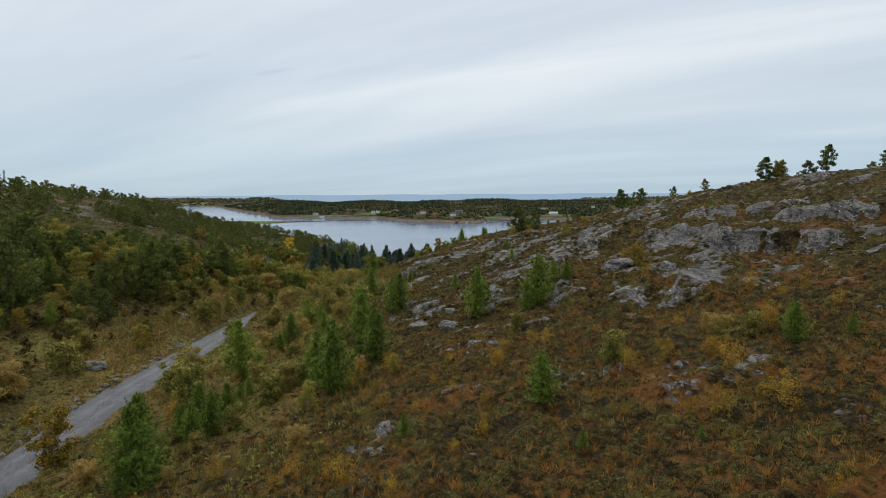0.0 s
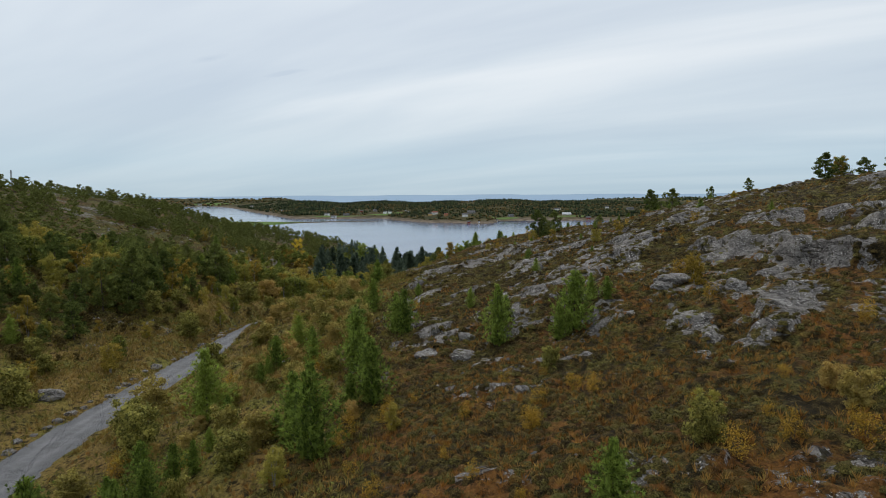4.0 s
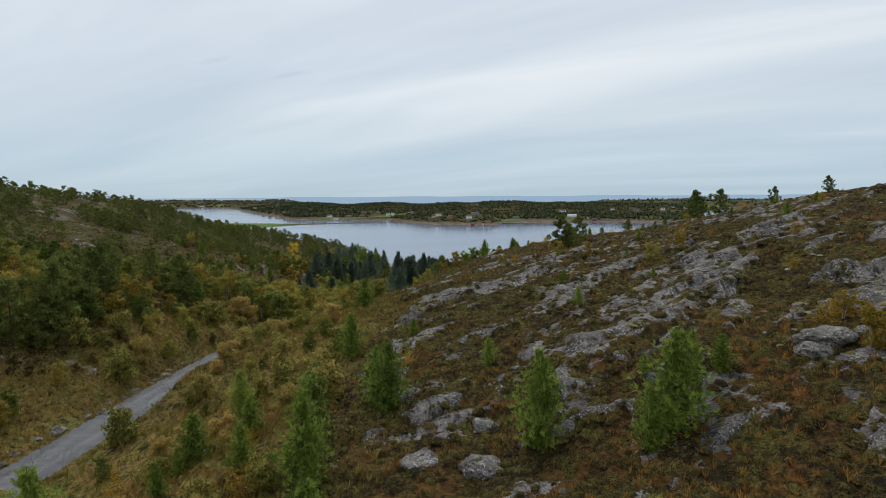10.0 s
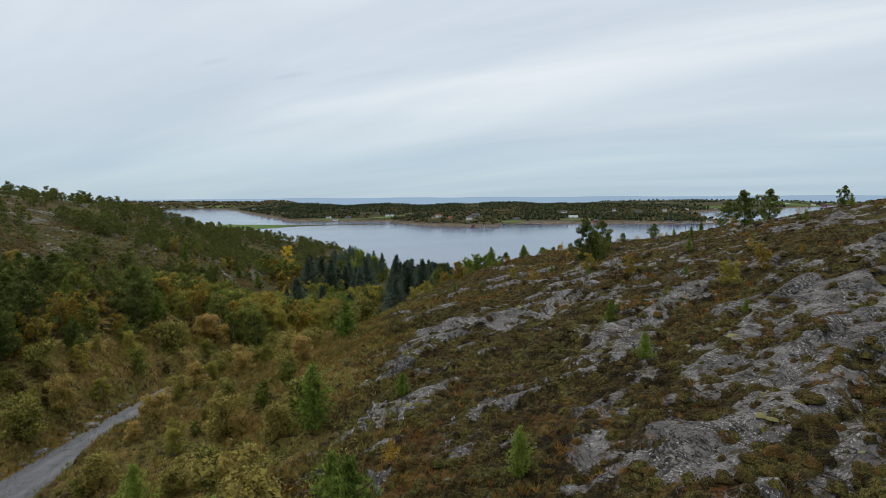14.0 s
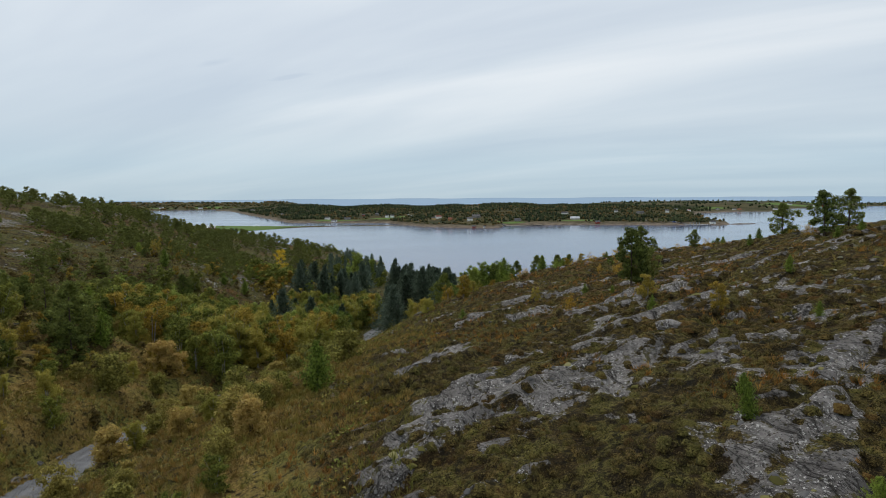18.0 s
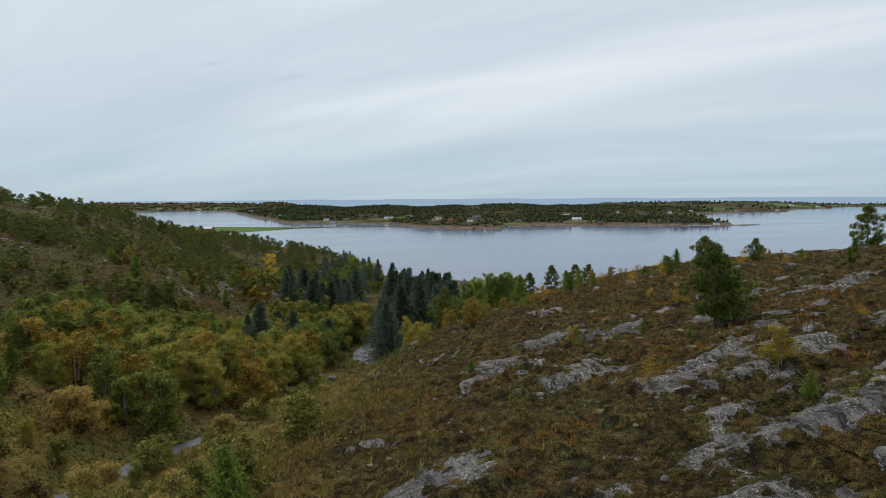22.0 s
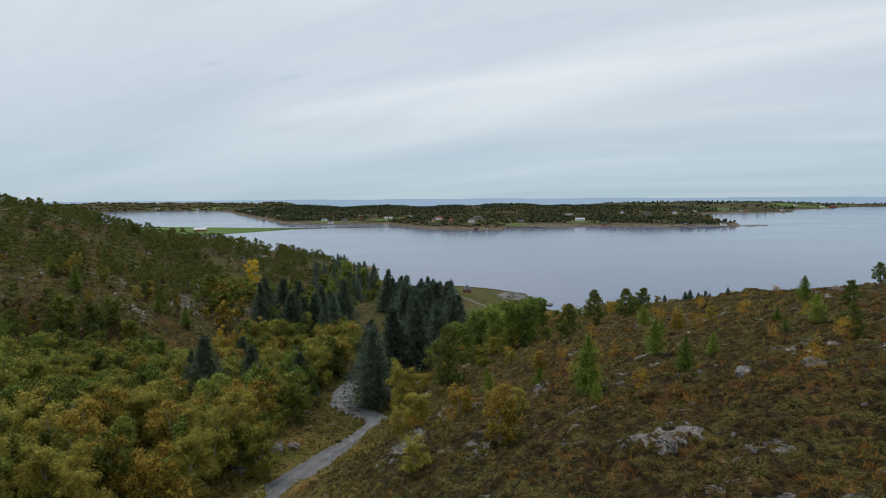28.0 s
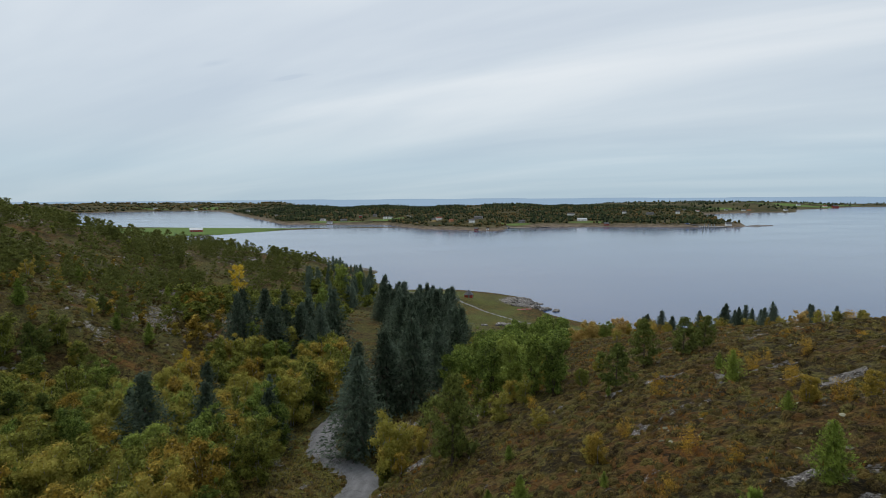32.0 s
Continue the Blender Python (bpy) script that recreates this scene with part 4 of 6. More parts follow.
YELLOW_SHRUBS = [(18.7, 88.9, 2.1), (22.3, 91.3, 2.1), (14.9, 101, 1.9), (13.2, 110, 2.2), (6.4, 126.9, 1.8), (-3.7, 34.4, 1.1), (0.5, 34.2, 0.9), (-4.6, 48.4, 1),
                 (3.8, 40.2, 1.2), (-4.5, 24.9, 1.3), (-2.2, 22.6, 1.2), (-7.4, 27.3, 1.2), (11.1, 36.8, 1.4), (3.7, 39.7, 1.3), (21.3, 63.8, 1.8), (-4.3, 72.4, 1.2),
                 (19.9, 62.9, 1.7), (4.3, 170.6, 2.3), (17.6, 170.3, 2.1), (2.8, 192.8, 1.5), (15, 30, 1.6), (13, 33, 1.3), (-6.7, 148, 2.6), (-4.3, 162.1, 2.5),
                 (24, 45, 1.4), (7, 45, 1.2), (20, 168, 1.8), (26, 185, 1.6), (-9, 170, 2.2), (-7.5, 166.7, 3.2), (-3.9, 157.3, 2.8), (-9.3, 163.2, 3.1), (5.7, 161.7, 1.2), (4.2, 171.8, 2.1), (17.9, 170.6, 2), (2.4, 183.8, 2.1), (-5.1, 25.6, 1.3), (-7.9, 26, 1.1), (-12.1, 29.4, 1.3), (2.3, 31.6, 0.8), (3.7, 39.8, 1.4), (14.9, 31.7, 1.3), (20.1, 35.5, 1.4), (15.2, 25.2, 1.5), (12.2, 24.8, 1.4), (-4.3, 45.4, 1.6), (-7.1, 43, 1.3), (12.7, 18, 0.9), (10.8, 35.9, 1.8), (10.5, 32.4, 1.3), (2.3, 32.1, 0.6), (15.7, 33.4, 0.9), (-4, 44.1, 1.8), (-9.5, 39.3, 2.3), (21, 37.1, 1.4), (19.7, 59.1, 2.5), (19.5, 55.6, 1.4), (-1.6, 154.8, 1.9), (0.1, 151.2, 2.0), (7.4, 148.7, 1.5)]
BIRCHES = [(-44, 158, 8), (-40, 161, 7.5), (-47, 163, 8.5), (-38, 166, 8), (-43, 152, 6.5), (55.5, 97, 3.2), (-28.8, 41.1, 5.4), (-12.6, 197.3, 6.8), (-12.1, 201, 7.4), (-45.9, 169.9, 9), (-42.2, 168.7, 9.4), (-46, 188.8, 8.5), (-34.5, 193, 9.5), (-37.3, 190, 7.8),
           (-1.4, 147.2, 3.6), (-8.2, 165.9, 3.7), (-40, 200, 8), (-36, 206, 8.4), (-52, 176, 8.6), (-48.1, 190.5, 8.3), (-32.2, 192.6, 9), (-33.4, 183.7, 8.6), (-48, 182.4, 8.3), (-33.7, 275.9, 10.6)]
BUSHES = [(-17.3, 84.8, 2.9), (-42.4, 127.7, 4.4), (-13.4, 57.2, 2.5), (-10.3, 69.2, 3.8), (-14, 109.9, 3.4),
          (-23.2, 80.2, 2.4), (-41.7, 138.2, 5), (-46, 106.2, 3.3), (-17.7, 102.1, 3.2), (-17.2, 106.6, 2.3), (-13.4, 119.3, 3.4), (-26.6, 55.9, 3.0),
          (-26.8, 60, 3.2), (-22.8, 50.3, 3.8), (-27, 74, 3), (17.1, 35.3, 1.7), (10.1, 34.1, 1.9), (6.3, 49.6, 1.6), (21, 37.1, 1.1), (17.3, 37.5, 1.3), (19.2, 35.8, 1.5),
          (-26.5, 146, 3.4), (-25.5, 152, 3.0), (-24, 158, 3.6), (-28.5, 141, 2.6), (-22.5, 164, 3.0)]
SPRUCES = [(-19.9, 217.9, 15.2), (-17.5, 230.3, 15), (-12.6, 229.1, 15.8), (-15.9, 270, 19), (-46.9, 208.1, 14.2), (-54.1, 242.9, 11.5), (-40.2, 238.9, 9.5), (-43.4, 308.2, 18.4), (-41, 214, 13), (-34.6, 221, 10),
           (-50, 294.8, 13.8), (-55, 285.8, 14.6), (-13.2, 385, 20.2), (-8, 392, 21), (-18.9, 390, 22), (-29.1, 388, 21.9), (-40.1, 407.5, 22.4), (-24, 240, 14), (-51, 212, 11), (-9, 245, 13)]
GREEN_BIRCHES = [(-44, 158, 8), (-40, 161, 7.5), (-47, 163, 8.5), (-38, 166, 8), (-43, 152, 6.5), (55.5, 97, 3.2), (-12.2, 195.3, 7.2), (-34.3, 190.9, 7.6), (-42.4, 189.1, 6.8), (-49.6, 179.7, 7), (-34.5, 233.1, 10), (-44.9, 237.4, 9.2), (-33.5, 242.8, 11), (-33, 214, 8), (-31, 206, 7)]
WILLOWS = [(-9.2, 63, 4.6), (3.7, 198.7, 7.8), (1.3, 208.5, 8), (5.7, 197.3, 6.6), (-0.3, 209.7, 8.2), (3.4, 212.7, 8.4), (7, 203, 7), (2, 203, 7.4), (-61.1, 370, 15), (-74.3, 474.3, 20), (-65.6, 484.1, 15)]
for spots, kind in ((SPRUCES, "spruce_tree"), (GREEN_BIRCHES, "green_birch"), (WILLOWS, "willow_tree"), (YOUNG_PINES, "young_pine"), (YOUNG_PINES_FAR, "young_pine"), (PINES, "pine_tree"), (YELLOW_SHRUBS, "birch_shrub"), (BIRCHES, "yellow_birch"), (BUSHES, "willow_bush"), ([(-102, 385, 17), (-67, 262, 7)], "golden_birch")):
    for x, y, tall in spots:
        plant("yellow_birch" if kind == "birch_shrub" and tall > 1.75 else kind, x, y, tall)

# the valley: bushes near the upper road, birches and spruces further down
scatter(["willow_bush", "willow_bush", "willow_bush", "green_birch"], -18, 78, 7.5, 42, 60, (1.0, 2.6), 1.8, 3, 6.5)
scatter(["willow_bush", "willow_bush", "birch_shrub"], -16, 45, 10, 26, 34, (0.8, 2.4), 1.5, 12)
scatter(["willow_bush", "willow_bush", "green_birch"], -28, 124, 3.5, 24, 14, (1.4, 3.0), 2.2, 3, 3.2)
scatter(["young_pine"], -14, 55, 7, 26, 14, (1.2, 3.4), 3.0)
scatter(["willow_bush", "green_birch", "yellow_birch"], -50, 110, 11, 60, 85, (1.6, 4.0), 2.2)
scatter(["yellow_birch", "green_birch", "green_birch", "willow_tree", "green_birch"], -52, 192, 22, 50, 170, (5.0, 9), 2.4, 14, 4.0)
scatter(["green_birch", "yellow_birch", "green_birch", "willow_tree"], -46, 250, 18, 50, 110, (6, 10), 2.6, 6, 5.0)
scatter(["spruce_tree"], -15, 300, 10, 50, 30, (11, 17), 4.0, 6, 5.0)
scatter(["spruce_tree"], -19, 372, 13, 36, 34, (14, 20), 4.4)
scatter(["spruce_tree"], -40, 408, 6, 12, 5, (16, 20), 4.5)
scatter(["spruce_tree"], -16, 247, 5, 12, 6, (10, 14), 3.6, 0, 5.0)
scatter(["spruce_tree"], -56, 305, 14, 30, 16, (11, 16), 4.5)
scatter(["willow_bush", "green_birch", "yellow_birch"], -13, 200, 5, 13, 12, (1.2, 3), 1.8, 0, 3.4)
scatter(["willow_tree"], 4, 240, 11, 22, 40, (5, 8.5), 2.2, -10)
scatter(["willow_tree", "green_birch"], -2, 285, 12, 26, 26, (5, 8), 3)
scatter(["yellow_birch", "birch_shrub", "green_birch"], 2, 205, 12, 18, 18, (2, 4), 2.6)
scatter(["spruce_tree"], 62, 272, 26, 7, 22, (4.5, 7), 2.4, -8)
scatter(["yellow_birch", "willow_bush", "birch_shrub"], 45, 238, 26, 12, 40, (1.4, 2.8), 2.2)
scatter(["willow_tree", "green_birch", "willow_bush"], 30, 282, 16, 18, 40, (2.5, 5), 2.6)
# the heath of the ridge: shrubs and saplings
scatter(["birch_shrub"], 10, 34, 22, 18, 26, (0.6, 1.3), 2.0)
scatter(["birch_shrub", "birch_shrub", "young_pine"], 20, 165, 30, 34, 60, (0.7, 1.9), 2.4)
scatter(["birch_shrub", "young_pine"], 28, 110, 22, 40, 26, (0.8, 1.8), 3.5)
scatter(["pine_tree"], 84, 120, 16, 40, 7, (3.0, 4.5), 4)
# the near flank of the western hill
scatter(["pine_tree", "pine_tree", "green_birch", "pine_tree", "pine_tree", "yellow_birch"], -86, 125, 36, 70, 150, (3.5, 7.0), 3.2, 10)
scatter(["young_pine", "pine_tree", "green_birch"], -64, 105, 16, 70, 80, (2.5, 6), 2.8)
scatter(["green_birch", "willow_tree", "pine_tree"], -78, 215, 18, 40, 90, (5, 8.5), 2.6, 20)
scatter(["yellow_birch", "young_pine", "pine_tree"], -100, 290, 28, 60, 34, (3, 6.5), 3.6)


# ---- woods further off, as one mass each ----
def mass(name, label, models, places, material):
    """Many far trees merged into one mesh."""
    vs, fs, n = [], [], 0
    for k, (x, y, tall, nominal) in enumerate(places):
        v, f = models[k % len(models)]
        a = RNG.uniform(0, 6.28)
        c, s = math.cos(a), math.sin(a)
        w = v * (tall / nominal) * [RNG.uniform(1.0, 1.45), RNG.uniform(1.0, 1.45), 1]
        w = np.stack([w[:, 0] * c - w[:, 1] * s + x, w[:, 0] * s + w[:, 1] * c + y, w[:, 2] + float(height_at(np.array(x), np.array(y))) - 0.1], 1)
        vs.append(w), fs.append(f + n)
        n += len(v)
    ob = new(name, from_arrays(name, np.concatenate(vs), np.concatenate(fs), material, smooth_faces=False))
    return tagged(ob, label, "wood", kind="stuff")


def oval(cx, cy, rx, ry, count, tall, nominal, turn=0.0, open_ground=0.0, seed=0):
    out, c, s = [], math.cos(radians(turn)), math.sin(radians(turn))
    for _ in range(count):
        r, a = math.sqrt(RNG.uniform()), RNG.uniform(0, 6.28)
        u, v = rx * r * math.cos(a), ry * r * math.sin(a)
        x, y = cx + u * c - v * s, cy + u * s + v * c
        if float(fbm(np.array(x / 26), np.array(y / 26), 300 + seed, 3)) < open_ground - 0.25 or height_at(np.array(x), np.array(y)) < 1.2:
            continue
        out.append((x, y, RNG.uniform(*tall), nominal))
    return out


def crown_of(pair):
    return pair[1]


FAR_PINE = [crown_of(pine(8.0, 2.5, 0.10, 11, 1, 1.05, 5, 0.6, 0.2, 3)) for _ in range(5)]
FAR_BIRCH = [crown_of(leafy(7.0, 2.2, 1, 9, 320, 0.30, fluff=0.36, heart=0.7)) for _ in range(4)]
FAR_SPRUCE = [crown_of(conifer(13.0, 3.2, 0.04, 14, 7, 4, 0.9, 0.16, -0.18, spruce_shape, 4, 0.4, 0.05, 0.42)) for _ in range(3)]
hill_pines = oval(-215, 330, 105, 130, 1250, (3.5, 7.5), 8, 0, 0.08) + oval(-150, 480, 60, 110, 560, (4, 7.5), 8, 20, 0.05) + oval(-125, 600, 30, 55, 150, (4, 8), 8) + oval(-200, 170, 90, 80, 260, (4, 8), 8, 0, 0.1)
thicket = oval(-80, 130, 42, 90, 330, (1.0, 2.6), 7) + oval(-85, 250, 40, 80, 240, (1.0, 2.6), 7) + oval(-52, 120, 10, 80, 80, (0.8, 2.0), 7)
mass("hillside_thicket", "low brown and olive scrub thicket on the western slope", FAR_BIRCH, thicket, THICKET)
hill_pines += oval(-135, 238, 26, 26, 60, (3.5, 7), 8) + oval(-168, 276, 26, 32, 70, (3.5, 7), 8) + oval(-104, 290, 30, 62, 105, (3, 6.5), 8) + oval(-130, 270, 40, 90, 170, (3, 7), 8, 0, 0.1)
mass("pine_wood", "dark green pine wood over the western hill", FAR_PINE, hill_pines, PINE_FAR)
mass("birch_wood", "yellowing birches scattered in the hillside wood", FAR_BIRCH, oval(-140, 410, 70, 190, 90, (3, 6), 7) + oval(-75, 360, 22, 70, 70, (6, 9), 7) + oval(-75, 470, 25, 60, 60, (6, 9), 7), BIRCH_GREEN)
mass("autumn_birch_wood", "orange and yellow birches on the far slope", FAR_BIRCH, oval(-108, 330, 40, 110, 80, (2.0, 4.5), 7) + oval(-70, 330, 20, 60, 30, (5, 8), 7), BIRCH_YELLOW)
mass("spruce_wood", "dark spruces above the shore", FAR_SPRUCE, oval(-75, 480, 18, 60, 45, (10, 15), 13) + oval(-95, 590, 14, 40, 26, (8, 12), 13) + oval(-215, 560, 40, 20, 16, (9, 13), 13), SPRUCE)
# ---- low land to the left and right, the spit and the far sea backdrop ----
def low_land(name, label, gx, gy, height, fields, shore=18.0):
    X, Y = np.meshgrid(gx, gy)
    z, d = height(X, Y)
    g = np.zeros(X.shape)
    for fx, fy, wide, deep in fields:
        g = np.maximum(g, 1 - smooth(0.8, 1.05, np.hypot((X - fx) / wide, (Y - fy) / deep) + 0.15 * fbm(X / 60, Y / 60, 131, 2)))
    r = (1 - smooth(1.0, shore, d)) * (d > -30)
    return tagged(new(name, sheet(name, gx, gy, z, {"rock": r * (1 - g), "green": g}, FARLAND)), label, "land", kind="structure")


def west_land(x, y):
    near = np.interp(x, [-4200, -2600, -1900, -1600, -1340, -1200, -1080], [2700, 2850, 3020, 3300, 3370, 3480, 4300])
    d = np.minimum(y - near, 4450 - y)
    z = 26 * smooth(20, 420, d) * (1 + 0.8 * fbm(x / 260, y / 260, 141, 4)) + 3 * smooth(0, 20, d)
    return np.where(d > 0, z, -3.0), d


def east_land(x, y):
    near = np.interp(x, [820, 1000, 1180, 1330, 1420, 1560, 1640, 1770, 1900, 2200, 2600, 3600], [2500, 2480, 2470, 2480, 2640, 2880, 2960, 3000, 3180, 3420, 3440, 3350])
    d = np.minimum(np.minimum(y - near, 4300 - y), (x - 800) * 3)
    z = np.interp(x, [800, 1500, 1900, 2300, 3600], [20, 26, 22, 7, 6]) * smooth(10, 420, d) * (1 + 0.5 * fbm(x / 300, y / 300, 151, 3)) + 2.5 * smooth(0, 20, d)
    return np.where(d > 0, z, -3.0), d


def spit(x, y):
    near = np.interp(x, [-900, -640, -471, -380, -292, -190, -120], [1010, 1105, 1236, 1392, 1447, 1462, 1475])
    back = np.interp(x, [-900, -640, -471, -400, -378, -292, -190, -120], [1560, 1500, 1465, 1452, 1447, 1470, 1492, 1490])
    d = np.minimum(y - near, back - y)
    return np.where(d > 0, 0.35 + 1.3 * smooth(2, 22, d), -2.0), d


low_land("west_land", "low wooded land with pale fields far across the water", np.arange(-4200, -1050, 40.0), np.arange(2650, 4480, 40.0), west_land, [(-1420, 3500, 170, 90), (-1750, 3390, 120, 40)], 30)
low_land("east_land", "low farmland with green fields beyond the headland", np.arange(820, 3600, 22.0), np.arange(2400, 4320, 30.0), east_land,
         [(1800, 3210, 190, 130), (1500, 3050, 90, 80), (2120, 3560, 190, 70), (1080, 2640, 90, 60)], 25)
low_land("spit_field", "flat green field on a spit with a shingle edge", np.arange(-900, -110, 6.0), np.arange(1000, 1570, 6.0), spit, [(-640, 1330, 290, 170), (-420, 1425, 60, 30)], 10)

# glowing band painted as open sea and pale islands at the horizon, haze included
HAZE = Nodes("sea_backdrop_glow", 1.0, 0.0)
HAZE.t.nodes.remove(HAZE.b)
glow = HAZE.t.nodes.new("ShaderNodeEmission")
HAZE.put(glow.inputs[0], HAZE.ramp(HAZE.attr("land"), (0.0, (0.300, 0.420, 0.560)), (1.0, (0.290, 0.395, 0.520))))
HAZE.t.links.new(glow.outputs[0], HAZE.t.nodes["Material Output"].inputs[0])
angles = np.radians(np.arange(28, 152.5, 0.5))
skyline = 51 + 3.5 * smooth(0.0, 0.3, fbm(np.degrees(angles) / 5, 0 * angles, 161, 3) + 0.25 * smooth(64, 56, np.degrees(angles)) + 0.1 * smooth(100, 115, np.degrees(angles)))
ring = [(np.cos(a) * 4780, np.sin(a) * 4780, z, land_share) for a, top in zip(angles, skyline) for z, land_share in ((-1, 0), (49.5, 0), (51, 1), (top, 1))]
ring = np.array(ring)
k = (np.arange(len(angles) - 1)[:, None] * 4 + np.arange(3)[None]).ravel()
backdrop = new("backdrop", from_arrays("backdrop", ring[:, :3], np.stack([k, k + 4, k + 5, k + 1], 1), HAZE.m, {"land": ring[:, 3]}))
tagged(backdrop, "glowing backdrop band painted as open sea with hazy low islands on the horizon", "backdrop", kind="structure")


# ---- woods across the bay ----
def far_height(x, y):
    return np.where(x > 1000, east_land(x, y)[0], far_land(x, y)[0])


def far_wood(name, label, count, xs, ys, tall, material, spiky, seed, clear=0.0, height=far_height, shape=1.0, low=6.0):
    """Thousands of small crowns, each an uneven lump or a spire."""
    x, y = RNG.uniform(*xs, count), RNG.uniform(*ys, count)
    z = height(x, y)
    ok = (z > low) & (fbm(x / 70, y / 70, seed, 4) > clear - 0.2)
    for fx, fy, wide, deep in FIELDS + [(1800, 3210, 200, 140), (1500, 3050, 100, 90)]:
        ok &= np.hypot((x - fx) / (wide + 6), (y - fy) / (deep + 6)) > 1
    for h in HOUSES:
        ok &= ~((np.abs(x - h[0]) < 0.6 * h[2] + 6) & (y < h[1] + 12) & (y > h[1] - 60))
    x, y, z = x[ok], y[ok], z[ok]
    n, sides = len(x), 5
    t = RNG.uniform(*tall, n)
    a = np.arange(sides) * 2 * math.pi / sides
    rings = ((0.30, 0.0), (0.62, 0.42), (0.16, 0.8)) if spiky else ((0.5, 0.08), (0.85, 0.55), (0.45, 0.86))
    v = np.zeros((n, 1 + 3 * sides, 3))
    v[:, 0, 2] = 1.05
    for r, (rad, h) in enumerate(rings):
        s = slice(1 + r * sides, 1 + (r + 1) * sides)
        rr = rad * 0.55 * shape * RNG.uniform(0.55, 1.45, (n, sides))
        v[:, s, 0], v[:, s, 1], v[:, s, 2] = np.cos(a) * rr, np.sin(a) * rr, h + RNG.normal(size=(n, sides)) * 0.06
    f = []
    for j in range(sides):
        q = (j + 1) % sides
        f.append((0, 1 + 2 * sides + j, 1 + 2 * sides + q))
        for r in (0, 1):
            b, c = 1 + r * sides, 1 + (r + 1) * sides
            f += [(b + j, b + q, c + q), (b + j, c + q, c + j)]
    v = v * t[:, None, None] + np.stack([x, y, z - 0.3], 1)[:, None]
    faces = (np.arange(n)[:, None, None] * (1 + 3 * sides) + np.array(f)[None]).reshape(-1, 3)
    return tagged(new(name, from_arrays(name, v.reshape(-1, 3), faces, material, smooth_faces=False)), label, "wood", kind="stuff")


# houses over the bay: x, y, width, depth, wall height, wall colour, roof colour
HOUSES = [(-373, 1706, 14, 8, 4.5, "white", "slate"), (-340, 1640, 15, 7, 4.2, "white", "slate"), (-313, 1686, 17, 8, 3.6, "grey", "slate"), (-286, 1798, 8, 7, 4, "red", "slate"),
          (-246, 1804, 10, 7, 3.5, "grey", "slate"), (-208, 1740, 9, 8, 5.5, "white", "slate"), (-193, 1735, 9, 8, 5.5, "white", "slate"), (-65, 1533, 10, 8, 4.5, "yellow", "slate"),
          (-54, 1558, 15, 8, 4.5, "white", "tile"), (-23, 1497, 9, 7, 4.5, "orange", "tile"), (25, 1471, 14, 9, 5.5, "white", "slate"), (42, 1528, 20, 9, 4, "grey", "slate")]
HOUSES_EAST = [(31, 1340, 7, 7, 3, "red", "slate"), (54, 1337, 3.6, 4, 2.6, "white", "slate"), (101, 1418, 4, 4, 2.4, "white", "slate"), (143, 1513, 14, 9, 3.2, "grey", "slate"),
               (297, 1719, 18, 9, 4.6, "white", "slate"), (299, 1584, 23, 9, 3.6, "white", "pale"), (332, 1475, 11, 8, 3.2, "red", "slate"), (446, 1740, 10, 8, 4.5, "white", "slate"),
               (502, 1699, 19, 8, 3.4, "grey", "slate"), (582, 1717, 10, 8, 5, "white", "slate"), (585, 1428, 12, 8, 4, "white", "slate"), (-605, 2045, 8, 7, 4, "white", "slate")]
HOUSES_FAR = [(1148, 2535, 13, 10, 5, "white", "slate"), (1172, 2540, 14, 9, 4, "orange", "tile"), (1090, 2560, 12, 9, 5, "white", "slate"), (1729, 3171, 18, 12, 6, "white", "slate"),
              (1951, 3230, 34, 14, 7, "red", "slate"), (1905, 3240, 18, 12, 6, "white", "tile"), (-940, 2700, 15, 10, 5, "white", "slate"), (-1500, 3420, 22, 12, 6, "white", "slate"),
              (-1700, 3360, 20, 12, 6, "white", "slate"), (880, 2330, 14, 9, 5, "white", "tile"), (820, 2300, 12, 9, 5, "white", "slate"), (1330, 2560, 16, 10, 4, "white", "slate")]
HOUSES = HOUSES + HOUSES_EAST + HOUSES_FAR
FAR_CONIFER = cover_material("far_conifers", [(0.0, (0.018, 0.028, 0.015)), (0.6, (0.045, 0.060, 0.027)), (1.0, (0.085, 0.098, 0.040))])
FAR_BROAD = cover_material("far_broadleaves", [(0.0, (0.030, 0.036, 0.016)), (0.5, (0.070, 0.070, 0.027)), (0.8, (0.125, 0.095, 0.036)), (1.0, (0.155, 0.095, 0.034))])
far_wood("island_pines", "dark conifer wood over the island's hills", 21000, (-1250, 1000), (1440, 2950), (6, 11), FAR_CONIFER, True, 171, 0.12)
far_wood("island_birches", "brown and green broadleaf wood on the island", 11000, (-1250, 900), (1380, 2300), (3.5, 7), FAR_BROAD, False, 173, 0.10, shape=1.3)
far_wood("island_scrub", "rusty scrub along the island's shore", 5000, (-1000, 700), (1350, 1900), (1.5, 4), FAR_BROAD, False, 175, 0.12, shape=2.2, low=4.8)
far_wood("east_woods", "dark woods on the far farmland", 2600, (900, 3300), (2500, 4200), (8, 13), FAR_CONIFER, True, 177, 0.28, lambda x, y: east_land(x, y)[0], 1.4, 3.0)
far_wood("west_woods", "brown-green woods on the far western land", 5200, (-4200, -1100), (2750, 4400), (7, 12), FAR_BROAD, False, 179, 0.05, lambda x, y: west_land(x, y)[0], 1.8, 3.0)

